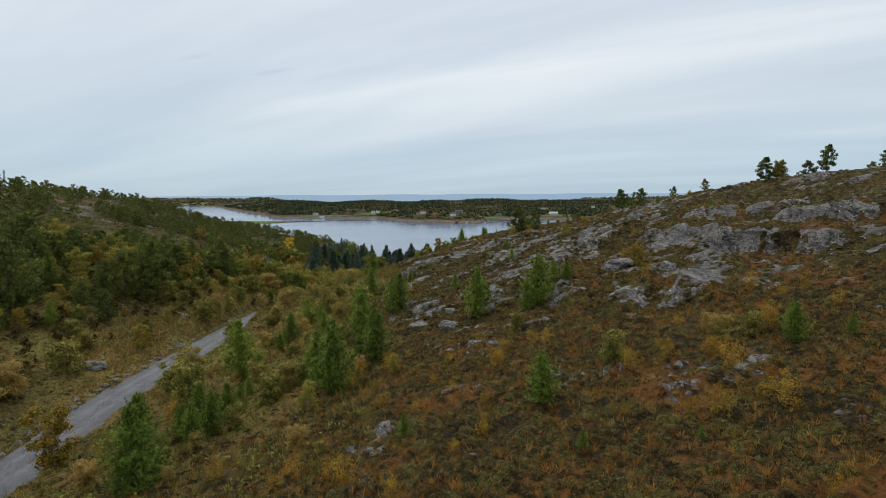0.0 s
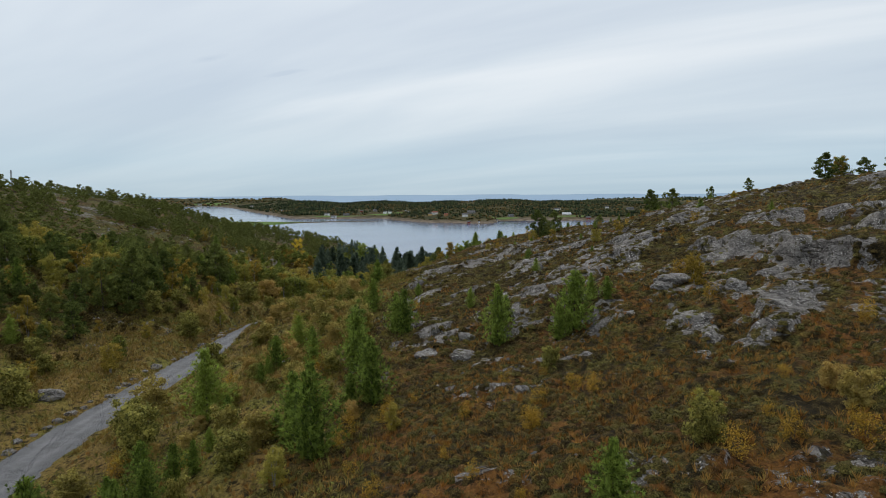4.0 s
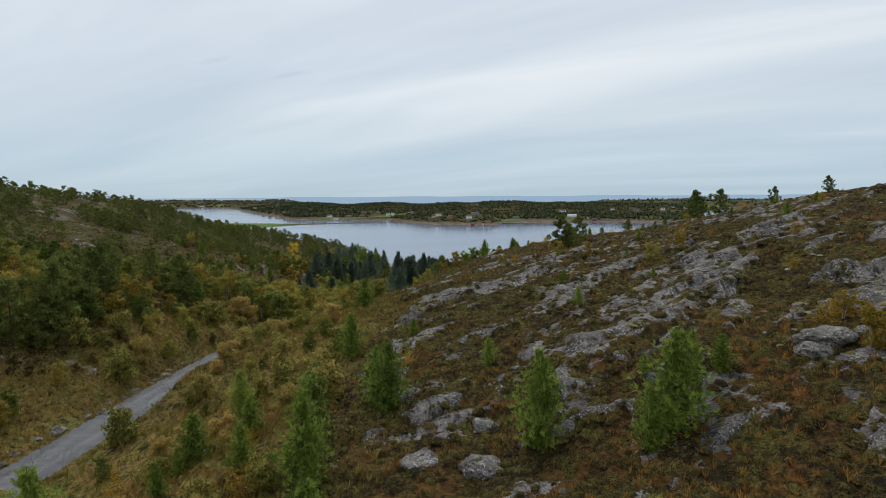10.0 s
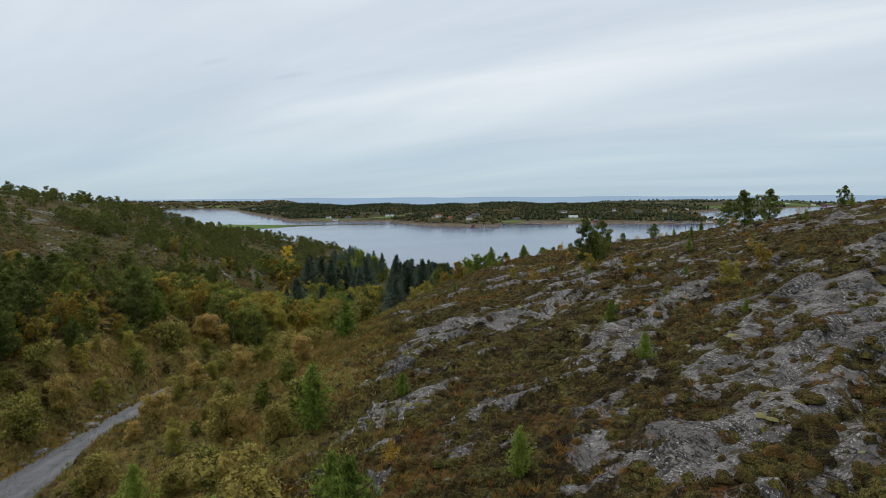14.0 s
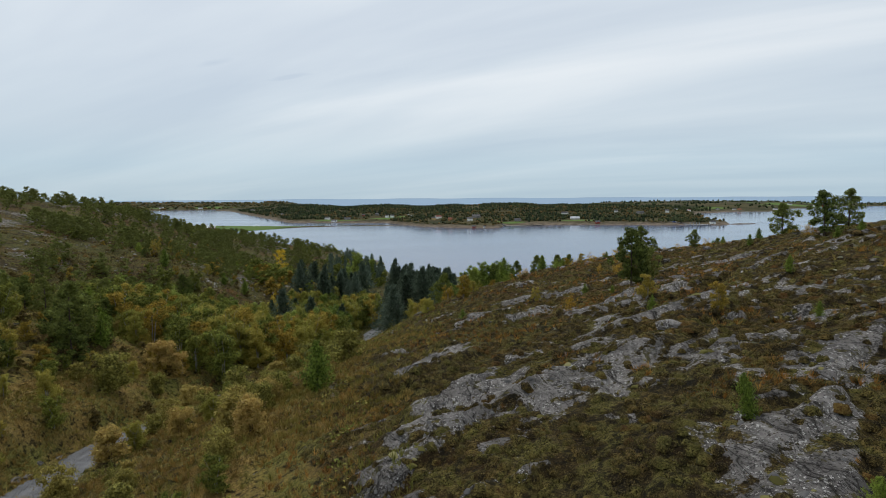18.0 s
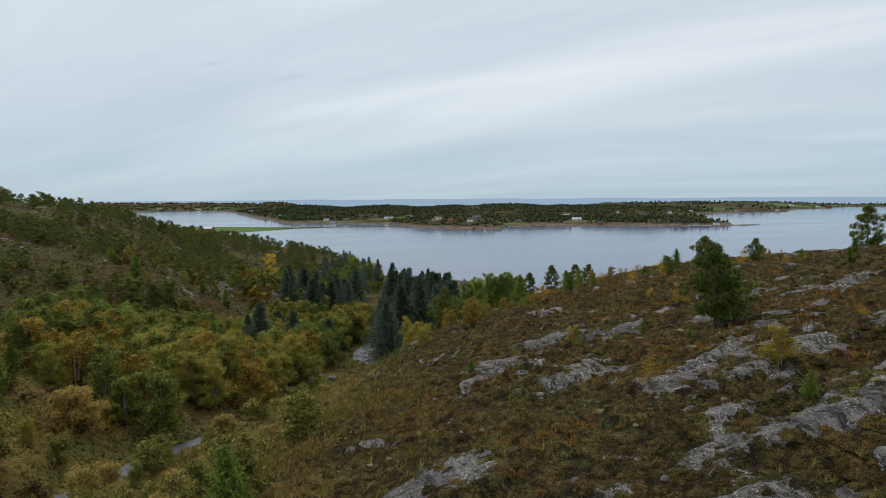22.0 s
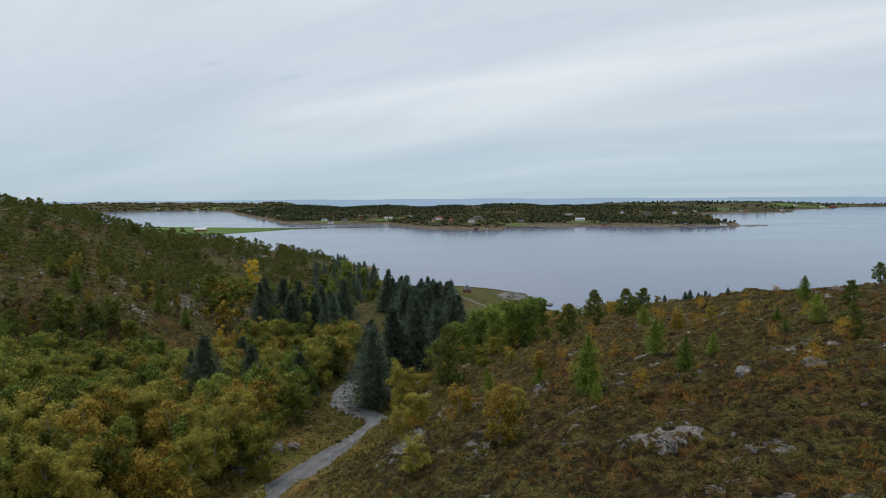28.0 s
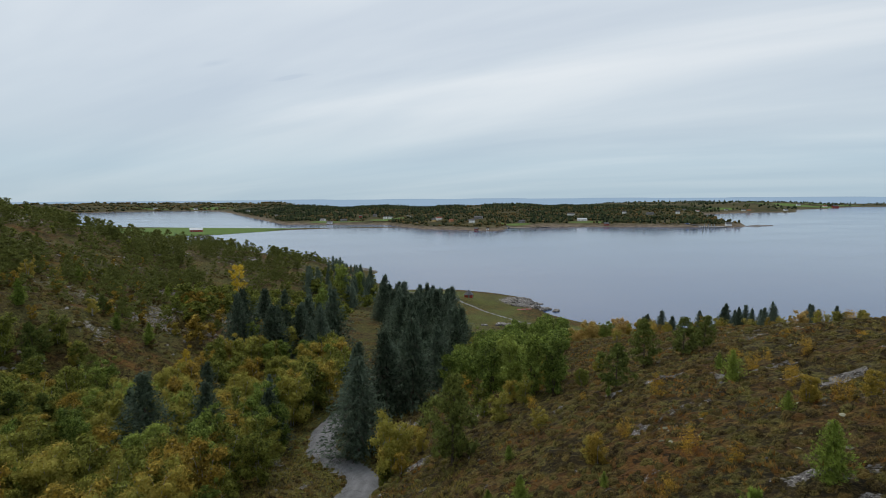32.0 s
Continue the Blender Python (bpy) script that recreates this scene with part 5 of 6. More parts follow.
PAINTS = {"white": plain("white_boards", (0.85, 0.85, 0.83), 0.6, 0.08), "red": plain("red_boards", (0.30, 0.045, 0.03), 0.7, 0.3), "grey": plain("grey_boards", (0.24, 0.23, 0.22), 0.8, 0.3),
          "yellow": plain("yellow_boards", (0.62, 0.43, 0.16), 0.7, 0.2), "orange": plain("orange_boards", (0.50, 0.22, 0.08), 0.7, 0.2), "slate": plain("slate_roof", (0.085, 0.085, 0.09), 0.7, 0.3),
          "tile": plain("red_tile_roof", (0.25, 0.09, 0.06), 0.8, 0.4), "pale": plain("pale_metal_roof", (0.55, 0.56, 0.58), 0.4, 0.2), "glass": plain("window_glass", (0.04, 0.05, 0.06), 0.1, 0.2),
          "concrete": plain("concrete", (0.34, 0.33, 0.31), 0.9, 0.4, 0.8), "dark": plain("dark_rubber", (0.02, 0.02, 0.022), 0.8, 0.3), "blue": plain("blue_paint", (0.03, 0.10, 0.34), 0.4, 0.2),
          "steel": plain("galvanised_steel", (0.42, 0.43, 0.44), 0.4, 0.3, 3, 0.8), "plank": plain("weathered_planks", (0.22, 0.19, 0.16), 0.9, 0.5, 4)}


def part(name, bm, material, parent, label=""):
    me = bpy.data.meshes.new(name)
    bm.to_mesh(me), bm.free()
    me.materials.append(material)
    ob = new(name, me)
    ob.parent = parent
    return tagged(ob, label)


def box(bm, x0, x1, y0, y1, z0, z1):
    v = [bm.verts.new((x, y, z)) for z in (z0, z1) for x, y in ((x0, y0), (x1, y0), (x1, y1), (x0, y1))]
    for q in ((0, 3, 2, 1), (4, 5, 6, 7), (0, 1, 5, 4), (1, 2, 6, 5), (2, 3, 7, 6), (3, 0, 4, 7)):
        bm.faces.new([v[k] for k in q])
    return bm


def gable(bm, w, d, h, rise):
    """Walls with two gable ends."""
    pts = [(-w / 2, -d / 2), (w / 2, -d / 2), (w / 2, d / 2), (-w / 2, d / 2)]
    lo, hi = [bm.verts.new((x, y, -1.2)) for x, y in pts], [bm.verts.new((x, y, h)) for x, y in pts]
    a, b = bm.verts.new((-w / 2, 0, h + rise)), bm.verts.new((w / 2, 0, h + rise))
    for k in range(4):
        bm.faces.new([lo[k], lo[(k + 1) % 4], hi[(k + 1) % 4], hi[k]])
    bm.faces.new([hi[1], hi[2], b]), bm.faces.new([hi[3], hi[0], a])
    bm.faces.new([hi[0], hi[1], b, a]), bm.faces.new([hi[2], hi[3], a, b])
    return bm


def roof_slab(bm, w, d, h, rise, over=0.5, thick=0.22):
    for s in (-1, 1):
        y0, y1 = s * (d / 2 + over), 0
        z0, z1 = h - rise * over / (d / 2) + 0.05, h + rise + 0.05
        v = [bm.verts.new((x, y, z + t)) for t in (0, thick) for x, y, z in ((-w / 2 - over, y0, z0), (w / 2 + over, y0, z0), (w / 2 + over, y1, z1), (-w / 2 - over, y1, z1))]
        for q in ((0, 3, 2, 1), (4, 5, 6, 7), (0, 1, 5, 4), (1, 2, 6, 5), (2, 3, 7, 6), (3, 0, 4, 7)):
            bm.faces.new([v[k] for k in q])
    return bm


WORDS = {"white": "white-painted wooden house with a dark roof", "red": "small red wooden boathouse with a dark roof", "grey": "grey wooden house with a dark roof",
         "yellow": "yellow wooden house with a dark roof", "orange": "orange wooden house with a tiled roof"}


def house(x, y, z, w, d, h, wall, roof, turn, name="house", label=""):
    ob = new(name)
    tagged(ob, label or WORDS[wall] + " near the shore", "house", "houses across the bay")
    rise = 0.36 * d
    part("wall", gable(bmesh.new(), w, d, h, rise), PAINTS[wall], ob)
    part("roof", roof_slab(bmesh.new(), w, d, h, rise), PAINTS[roof], ob)
    many = max(2, int(w / 3.2))
    for k in range(many):
        u = -w / 2 + w * (k + 0.5) / many
        if k == many // 2:
            part("door", box(bmesh.new(), u - 0.5, u + 0.5, -d / 2 - 0.06, -d / 2 + 0.02, 0, 2.1), PAINTS["plank"], ob)
        else:
            win = part("window", box(bmesh.new(), u - 0.65, u + 0.65, -d / 2 - 0.08, -d / 2 + 0.02, 1.0, 2.3), PAINTS["white"], ob)
            part("pane", box(bmesh.new(), u - 0.55, u + 0.55, -d / 2 - 0.10, -d / 2 - 0.07, 1.1, 2.2), PAINTS["glass"], win)
    if w > 9:
        part("chimney", box(bmesh.new(), w * 0.15, w * 0.15 + 0.7, 0.1, 0.8, h + rise * 0.6, h + rise + 1.0), PAINTS["grey"], ob)
    ob.matrix_basis = pose(x, y, z, 0, 0, turn)
    return ob


for k, (x, y, w, d, h, wall, roof) in enumerate(HOUSES):
    if x < -1200:
        z = float(west_land(np.array(x * 1.0), np.array(y * 1.0))[0])
    else:
        z = float(far_height(np.array(x * 1.0), np.array(y * 1.0)))
    house(x, y, max(z, 0.8), w, d, h, wall, roof, RNG.uniform(-28, 28))
# the red barn on the spit
house(-541, 1310, 1.6, 24, 11, 4.0, "red", "pale", 18, "barn", "long red barn with a pale metal roof on the spit")

# the quay with its road, truck and mooring posts
quay = tagged(new("quay"), "concrete ferry quay with dark timber fendering", "quay")
part("deck", box(bmesh.new(), -27, 27, -5, 14, -3, 1.9), PAINTS["concrete"], quay)
for k in range(13):
    part("fender", box(bmesh.new(), -26 + k * 4.3, -25.3 + k * 4.3, -5.5, -5, -2.5, 2.3), PAINTS["dark"], quay)
quay.matrix_basis = pose(545, 1412, 0, 0, 0, -4)
for k, (x, y) in enumerate(((526, 1409), (533, 1407), (540, 1408), (547, 1409))):
    dolphin = tagged(new("mooring_post"), "tall grey steel mooring post at the quay", "post", "mooring posts")
    part("pile", box(bmesh.new(), -0.7, 0.7, -0.7, 0.7, -4, 7), PAINTS["steel"], dolphin)
    part("cap", box(bmesh.new(), -0.9, 0.9, -0.9, 0.9, 7, 7.4), PAINTS["dark"], dolphin)
    dolphin.matrix_basis = pose(x, y, 0)
truck = tagged(new("truck"), "blue truck parked on the quay road", "truck")
part("cargo_box", box(bmesh.new(), -4, 2.4, -1.25, 1.25, 1.0, 3.7), PAINTS["blue"], truck)
part("cab", box(bmesh.new(), 2.5, 4.4, -1.2, 1.2, 0.6, 3.0), PAINTS["white"], truck)
for wx in (-3, -1.8, 3.4):
    for wy in (-1.2, 1.0):
        bm = bmesh.new()
        bmesh.ops.create_cone(bm, cap_ends=True, segments=12, radius1=0.5, radius2=0.5, depth=0.3, matrix=pose(wx, wy + 0.1, 0.5, 90))
        part("wheel", bm, PAINTS["dark"], truck)
truck.matrix_basis = pose(505, 1449, 4.2, 0, 0, -12)


def ribbon(name, label, line, width, height, material, lift=0.25, category="road"):
    p = along(line, 6.0)[:, :2]
    t = unit(np.gradient(p, axis=0))
    side = np.stack([-t[:, 1], t[:, 0]], 1) * width / 2
    rows = np.stack([p - side, p + side], 1).reshape(-1, 2)
    z = np.maximum(height(rows[:, 0], rows[:, 1])[0], 0.6) + lift
    z = np.maximum(z[0::2], z[1::2]).repeat(2)
    k = np.arange(len(p) - 1) * 2
    me = from_arrays(name, np.c_[rows, z], np.stack([k, k + 1, k + 3, k + 2], 1), material)
    return tagged(new(name, me), label, category, kind="structure")


ASPHALT = plain("pale_asphalt", (0.20, 0.20, 0.20), 0.9, 0.3, 0.3)
SAND = plain("pale_sand", (0.42, 0.38, 0.31), 0.95, 0.35, 0.2)
ribbon("quay_road", "pale road down to the quay", [(440, 1530, 0), (500, 1452, 0), (530, 1424, 0)], 7, far_land, ASPHALT, 0.5)
ribbon("village_road", "road climbing between the fields", [(-60, 1520, 0), (-100, 1530, 0), (-120, 1580, 0), (-130, 1680, 0), (-150, 1760, 0)], 6, far_land, ASPHALT, 0.6)
ribbon("beach", "pale sand beach below the green field", [(90, 1428, 0), (130, 1432, 0), (170, 1440, 0), (200, 1446, 0)], 9, far_land, SAND, 0.1, "beach")

# an arched tunnel frame on the field, a mast on the hill
arch = tagged(new("tunnel_frame"), "pale arched tunnel frame on the green field", "frame")
for k in range(4):
    bm = bmesh.new()
    for j in range(12):
        a0, a1 = math.pi * j / 12, math.pi * (j + 1) / 12
        p0, p1 = Vector((math.cos(a0) * 6, k * 2.5, math.sin(a0) * 5)), Vector((math.cos(a1) * 6, k * 2.5, math.sin(a1) * 5))
        bmesh.ops.create_cone(bm, cap_ends=False, segments=6, radius1=0.4, radius2=0.4, depth=(p1 - p0).length, matrix=Matrix.Translation((p0 + p1) / 2) @ (p1 - p0).to_track_quat("Z", "Y").to_matrix().to_4x4())
    part("hoop", bm, PAINTS["pale"], arch)
arch.matrix_basis = pose(-470, 1402, 1.4, 0, 0, 20)
# ---- boulders and the things by the shore ----
def stone_material():
    w = Nodes("lichened_stone", 0.95, 0.15)
    fine = w.noise(4.0, 6, 0.65)
    return w.done(bare_rock(w, fine), w.bump(w.noise(9.0, 6, 0.72), 0.9, 0.16))


LICHEN_STONE = stone_material()


def boulder_mesh(seed):
    bm = bmesh.new()
    bmesh.ops.create_icosphere(bm, subdivisions=4, radius=1.0)
    for v in bm.verts:
        p = v.co.copy()
        d = 0.30 * noise.noise(p * 1.3 + Vector((seed * 7.1, 0, 0))) + 0.16 * noise.noise(p * 3.1 + Vector((0, seed * 3.3, 0))) + 0.07 * noise.noise(p * 8.3 + Vector((seed, 0, 0)))
        flat = max(abs(p.x) ** 4 + abs(p.y) ** 4 + abs(p.z) ** 4, 0.2) ** -0.25
        v.co = p * (0.55 + 0.45 * flat) * (1 + d)
        v.co.z *= 0.72
    me = bpy.data.meshes.new("boulder")
    bm.to_mesh(me), bm.free()
    me.materials.append(LICHEN_STONE)
    return me


BOULDERS = [boulder_mesh(k) for k in range(5)]


def boulder(x, y, size, label="grey lichened boulder lying in the heather", lift=0.2):
    ob = new("boulder", BOULDERS[int(RNG.integers(5))])
    z = float(height_at(np.array(float(x)), np.array(float(y))))
    ob.matrix_basis = pose(x, y, z + (lift - 0.12) * size, RNG.uniform(-10, 10), RNG.uniform(-10, 10), RNG.uniform(0, 360)) @ Matrix.Diagonal((size * RNG.uniform(0.9, 1.3), size * RNG.uniform(0.8, 1.1), size * RNG.uniform(0.75, 1.05), 1))
    return tagged(ob, label, "boulder", "boulders")


for x, y, size in [(-41.6, 68, 1.2), (0.5, 58.2, 0.85), (-2.7, 59.2, 0.8), (0.8, 61.5, 0.6), (18.4, 60.7, 1.0), (17.2, 59.6, 0.7), (22, 57, 0.9), (-33.5, 184, 1.5), (-30.5, 186.5, 1.2),
                   (-29.3, 189.2, 1.2), (-31.5, 182, 1.0), (-27.5, 192, 0.8), (-35, 179, 1.1), (-30, 165, 1.2), (11, 99, 0.6), (1.5, 101, 0.6), (13, 147, 0.5), (16.5, 146, 0.6), (20, 150, 0.4),
                   (28, 137, 0.6), (31, 141, 0.5), (24.5, 137.5, 0.4), (-9, 62, 0.5), (4, 46, 0.5)]:
    boulder(x, y, size)
# long outcrops standing out of the hillside
for x, y, long, wide, high, turn in [(652, 1452, 22, 9, 3.0, 20), (678, 1464, 15, 7, 2.4, 25), (698, 1474, 10, 5, 1.8, 20)]:
    ob = new("rock_outcrop", BOULDERS[int(RNG.integers(5))])
    ob.matrix_basis = pose(x, y, (0.0 if y > 800 else float(height_at(np.array(x), np.array(y)))) - 0.15 * high, 8, -4, turn) @ Matrix.Diagonal((long, wide, high, 1))
    tagged(ob, "low bare rock at the tip of the headland" if y > 800 else "long grey rock outcrop with pale lichen on the heath", "rock", "rock outcrops")
# the row of stones along the upper side of the road
for k in range(44):
    p = ROAD_PTS[48 + int(k * 1.75)]
    boulder(p[0] - 3.1 + RNG.normal() * 0.35, p[1] + RNG.normal() * 0.4, RNG.uniform(0.22, 0.6), "grey edge stone beside the gravel road", 0.1)
for k in range(26):
    a = RNG.uniform(0, 6.28)
    x, y = 36 + math.cos(a) * RNG.uniform(2, 13), 507 + math.sin(a) * RNG.uniform(2, 16)
    boulder(x, y, RNG.uniform(0.8, 2.4), "dark wet shore rock at the water's edge", 0.1)
for x, y in ((44, 494), (47, 489), (50, 492), (54, 486)):
    boulder(x, y, 2.2, "dark wet skerry rising from the shallows", 0.35)
for x, y, size in ((16, 434, 2.2), (19, 433, 2.6), (22, 434, 1.8), (8, 430, 1.5)):
    boulder(x, y, size, "pale grey rock outcrop in the meadow", 0.1)

# the red hut with its pointed roof
hut = tagged(new("shore_hut"), "red six-sided wooden hut with a pointed dark roof on the headland", "hut")
HX, HY = 1.5, 512.0
HZ = float(height_at(np.array(HX), np.array(HY)))


def ring_points(r, z, n=6, turn=0.26):
    return [(math.cos(turn + 6.283 * k / n) * r, math.sin(turn + 6.283 * k / n) * r, z) for k in range(n)]


for k in range(6):
    bm = bmesh.new()
    lo, hi, li, hi2 = ring_points(2.9, -0.5), ring_points(2.9, 2.0), ring_points(2.75, -0.5), ring_points(2.75, 2.0)
    j = (k + 1) % 6
    vs = [bm.verts.new(p) for p in (lo[k], lo[j], hi[j], hi[k], li[k], li[j], hi2[j], hi2[k])]
    for q in ((0, 1, 2, 3), (5, 4, 7, 6), (3, 2, 6, 7), (0, 4, 5, 1), (1, 5, 6, 2), (0, 3, 7, 4)):
        bm.faces.new([vs[i] for i in q])
    part("wall", bm, PAINTS["red"], hut)
bm = bmesh.new()
eave, top = [bm.verts.new(p) for p in ring_points(3.6, 1.9)], [bm.verts.new(p) for p in ring_points(0.45, 4.6)]
for k in range(6):
    bm.faces.new([eave[k], eave[(k + 1) % 6], top[(k + 1) % 6], top[k]])
bm.faces.new(top), bm.faces.new(eave[::-1])
part("roof", bm, PAINTS["slate"], hut, "dark pointed roof")
part("vent", box(bmesh.new(), -0.4, 0.4, -0.4, 0.4, 4.6, 5.1), PAINTS["dark"], hut)
part("door", box(bmesh.new(), -0.5, 0.5, -2.72, -2.5, 0, 1.85), PAINTS["plank"], hut)
hut.matrix_basis = pose(HX, HY, HZ + 0.1)

# the small landing stage
stage = tagged(new("landing_stage"), "low red-stained wooden landing stage by the shore rocks", "jetty")
for k in range(14):
    part("plank", box(bmesh.new(), -6.5 + k * 0.93, -5.65 + k * 0.93, -1.6, 1.6, 0.9, 1.05), PAINTS["red"] if k % 3 else PAINTS["plank"], stage)
for px0 in (-6, -2, 2, 6):
    for py0 in (-1.4, 1.2):
        part("pile", box(bmesh.new(), px0, px0 + 0.25, py0, py0 + 0.25, -2.5, 0.9), PAINTS["plank"], stage)
stage.matrix_basis = pose(33, 486, 0.2, 0, 0, 12)

# a radio mast on the western hill
mast = tagged(new("radio_mast"), "thin lattice radio mast on the hill", "mast")
part("pole", box(bmesh.new(), -0.35, 0.35, -0.35, 0.35, -1, 24), PAINTS["steel"], mast)
for k in range(3):
    part("aerial", box(bmesh.new(), -0.9, 0.9, -0.12, 0.12, 15 + 3.5 * k, 15.35 + 3.5 * k), PAINTS["steel"], mast)
MX, MY = -306.0, 410.0
mast.matrix_basis = pose(MX, MY, float(height_at(np.array(MX), np.array(MY))))
# ---- heather, grass, moss and stones on the near ground ----
HEATHER = cover_material("heather", [(0.0, (0.020, 0.016, 0.007)), (0.40, (0.058, 0.045, 0.018)), (0.75, (0.130, 0.098, 0.034)), (1.0, (0.235, 0.175, 0.062))],
                         [(0.22, 0.50, 0.60, (0.135, 0.122, 0.036)), (0.15, 0.58, 0.65, (0.260, 0.125, 0.038)), (0.6, 0.56, 0.64, (0.075, 0.050, 0.026))])
RUSTY = cover_material("rusty_grass", [(0.0, (0.17, 0.072, 0.016)), (0.5, (0.36, 0.165, 0.036)), (1.0, (0.46, 0.27, 0.07))])
STRAW = cover_material("olive_grass", [(0.0, (0.12, 0.11, 0.026)), (0.5, (0.26, 0.225, 0.052)), (1.0, (0.42, 0.31, 0.09))], [(0.12, 0.50, 0.60, (0.22, 0.235, 0.05))])
MOSS = cover_material("moss", [(0.0, (0.050, 0.046, 0.014)), (0.6, (0.130, 0.118, 0.034)), (1.0, (0.24, 0.22, 0.10))])
SCRUB = cover_material("scrub_leaves", [(0.0, (0.10, 0.10, 0.024)), (0.5, (0.23, 0.215, 0.050)), (0.85, (0.33, 0.24, 0.065)), (1.0, (0.27, 0.14, 0.045))], [(0.10, 0.48, 0.58, (0.20, 0.235, 0.046))])
LICHEN = cover_material("reindeer_lichen", [(0.0, (0.100, 0.098, 0.060)), (0.6, (0.190, 0.185, 0.120)), (1.0, (0.290, 0.280, 0.200))])
STONE = plain("grey_stone", (0.13, 0.125, 0.118), 0.9, 0.8, 2.5)


def where(count, keep):
    """Points over the near ground, denser close to the line of flight."""
    y = RNG.uniform(12, 255, count)
    x = -1 + RNG.normal(size=count) * (16 + 0.09 * y) + 8
    ok = (x > -40) & (x < 70) & (share_at(D0, x, y) < 0.05)
    x, y = x[ok], y[ok]
    sel = keep(x, y)
    return x[sel], y[sel]


def clumps(name, label, x, y, size, spread, up, spikes, width, material, sunk=0.03):
    z = height_at(x, y) - sunk
    heap = Heap()
    way = np.repeat([[0, 0, up]], len(x), 0)
    heap.tufts(np.stack([x, y, z], 1), way, size, width, spikes, spread)
    v, f = heap.arrays()
    return tagged(new(name, from_arrays(name, v, f, material, smooth_faces=False)), label, "ground cover", kind="stuff")


def cushions(name, label, x, y, size, flat, material, sides=7):
    """Low rounded lumps."""
    n = len(x)
    z = height_at(x, y)
    a = np.arange(sides) * 2 * math.pi / sides
    v = np.zeros((n, 1 + 2 * sides, 3))
    v[:, 0, 2] = flat
    for ring, (r, h) in enumerate(((0.62, 0.72 * flat), (1.0, -0.12))):
        rad = r * RNG.uniform(0.7, 1.3, (n, sides))
        v[:, 1 + ring * sides:1 + (ring + 1) * sides, 0] = np.cos(a) * rad
        v[:, 1 + ring * sides:1 + (ring + 1) * sides, 1] = np.sin(a) * rad * RNG.uniform(0.5, 1.0, (n, 1))
        v[:, 1 + ring * sides:1 + (ring + 1) * sides, 2] = h * RNG.uniform(0.7, 1.3, (n, sides))
    t = RNG.uniform(0, 6.28, n)
    c, s = np.cos(t)[:, None], np.sin(t)[:, None]
    vx, vy = v[..., 0] * c - v[..., 1] * s, v[..., 0] * s + v[..., 1] * c
    v = np.stack([vx, vy, v[..., 2]], -1) * size[:, None, None] + np.stack([x, y, z], 1)[:, None]
    f = []
    for j in range(sides):
        k = (j + 1) % sides
        f += [(0, 1 + j, 1 + k), (1 + j, 1 + sides + j, 1 + sides + k), (1 + j, 1 + sides + k, 1 + k)]
    faces = (np.arange(n)[:, None, None] * (1 + 2 * sides) + np.array(f)[None]).reshape(-1, 3)
    return tagged(new(name, from_arrays(name, v.reshape(-1, 3), faces, material)), label, "ground cover", kind="stuff")


def free_ground(x, y):
    """Well away from the road."""
    return nearest(x, y, ROAD_PTS[::3])[0] > 4.5


def mounds(name, label, x, y, size, flat, leaves, leaf):
    """Rounded low bushes, with a coat of small upright sprigs."""
    n, sides = len(x), 7
    z = height_at(x, y)
    a = np.arange(sides) * 2 * math.pi / sides
    v = np.zeros((n, 1 + 2 * sides, 3))
    rad = RNG.uniform(0.65, 1.15, (n, sides))
    v[:, 0, 2] = 0.95 * flat
    v[:, 1:1 + sides, 0], v[:, 1:1 + sides, 1], v[:, 1:1 + sides, 2] = np.cos(a) * rad * 0.62, np.sin(a) * rad * 0.62, 0.72 * flat * RNG.uniform(0.5, 1.45, (n, sides))
    v[:, 1 + sides:, 0], v[:, 1 + sides:, 1], v[:, 1 + sides:, 2] = np.cos(a) * rad, np.sin(a) * rad, -0.2
    f = []
    for j in range(sides):
        k = (j + 1) % sides
        f += [(0, 1 + j, 1 + k), (1 + j, 1 + sides + j, 1 + sides + k), (1 + j, 1 + sides + k, 1 + k)]
    place = np.stack([x, y, z], 1)[:, None]
    v = (v * size[:, None, None] + place).reshape(-1, 3)
    faces = (np.arange(n)[:, None, None] * (1 + 2 * sides) + np.array(f)[None]).reshape(-1, 3)
    tagged(new(name, from_arrays(name, v, faces, CUSHION)), label, "ground cover", kind="stuff")
    d = unit(RNG.normal(size=(n, leaves, 3)) * [1, 1, 0.8])
    d[..., 2] = np.abs(d[..., 2])
    foot = d * [0.84, 0.84, 0.88 * flat] * size[:, None, None] + place
    tip = unit(d * 0.8 + [0, 0, 0.7] + RNG.normal(size=d.shape) * 0.3) * leaf * RNG.uniform(0.7, 1.4, (n, leaves, 1))
    side = unit(np.cross(tip, RNG.normal(size=tip.shape))) * leaf * 0.26
    heap = Heap()
    heap.add(np.stack([foot - side, foot + side, foot + tip], 2).reshape(-1, 3), np.arange(n * leaves)[:, None] * 3 + [[0, 1, 2]])
    mv, mf = heap.arrays()
    tagged(new(name + "_sprigs", from_arrays(name + "_sprigs", mv, mf, HEATHER, smooth_faces=False)), "fine brown and olive shoots of the heather", "ground cover", kind="stuff")


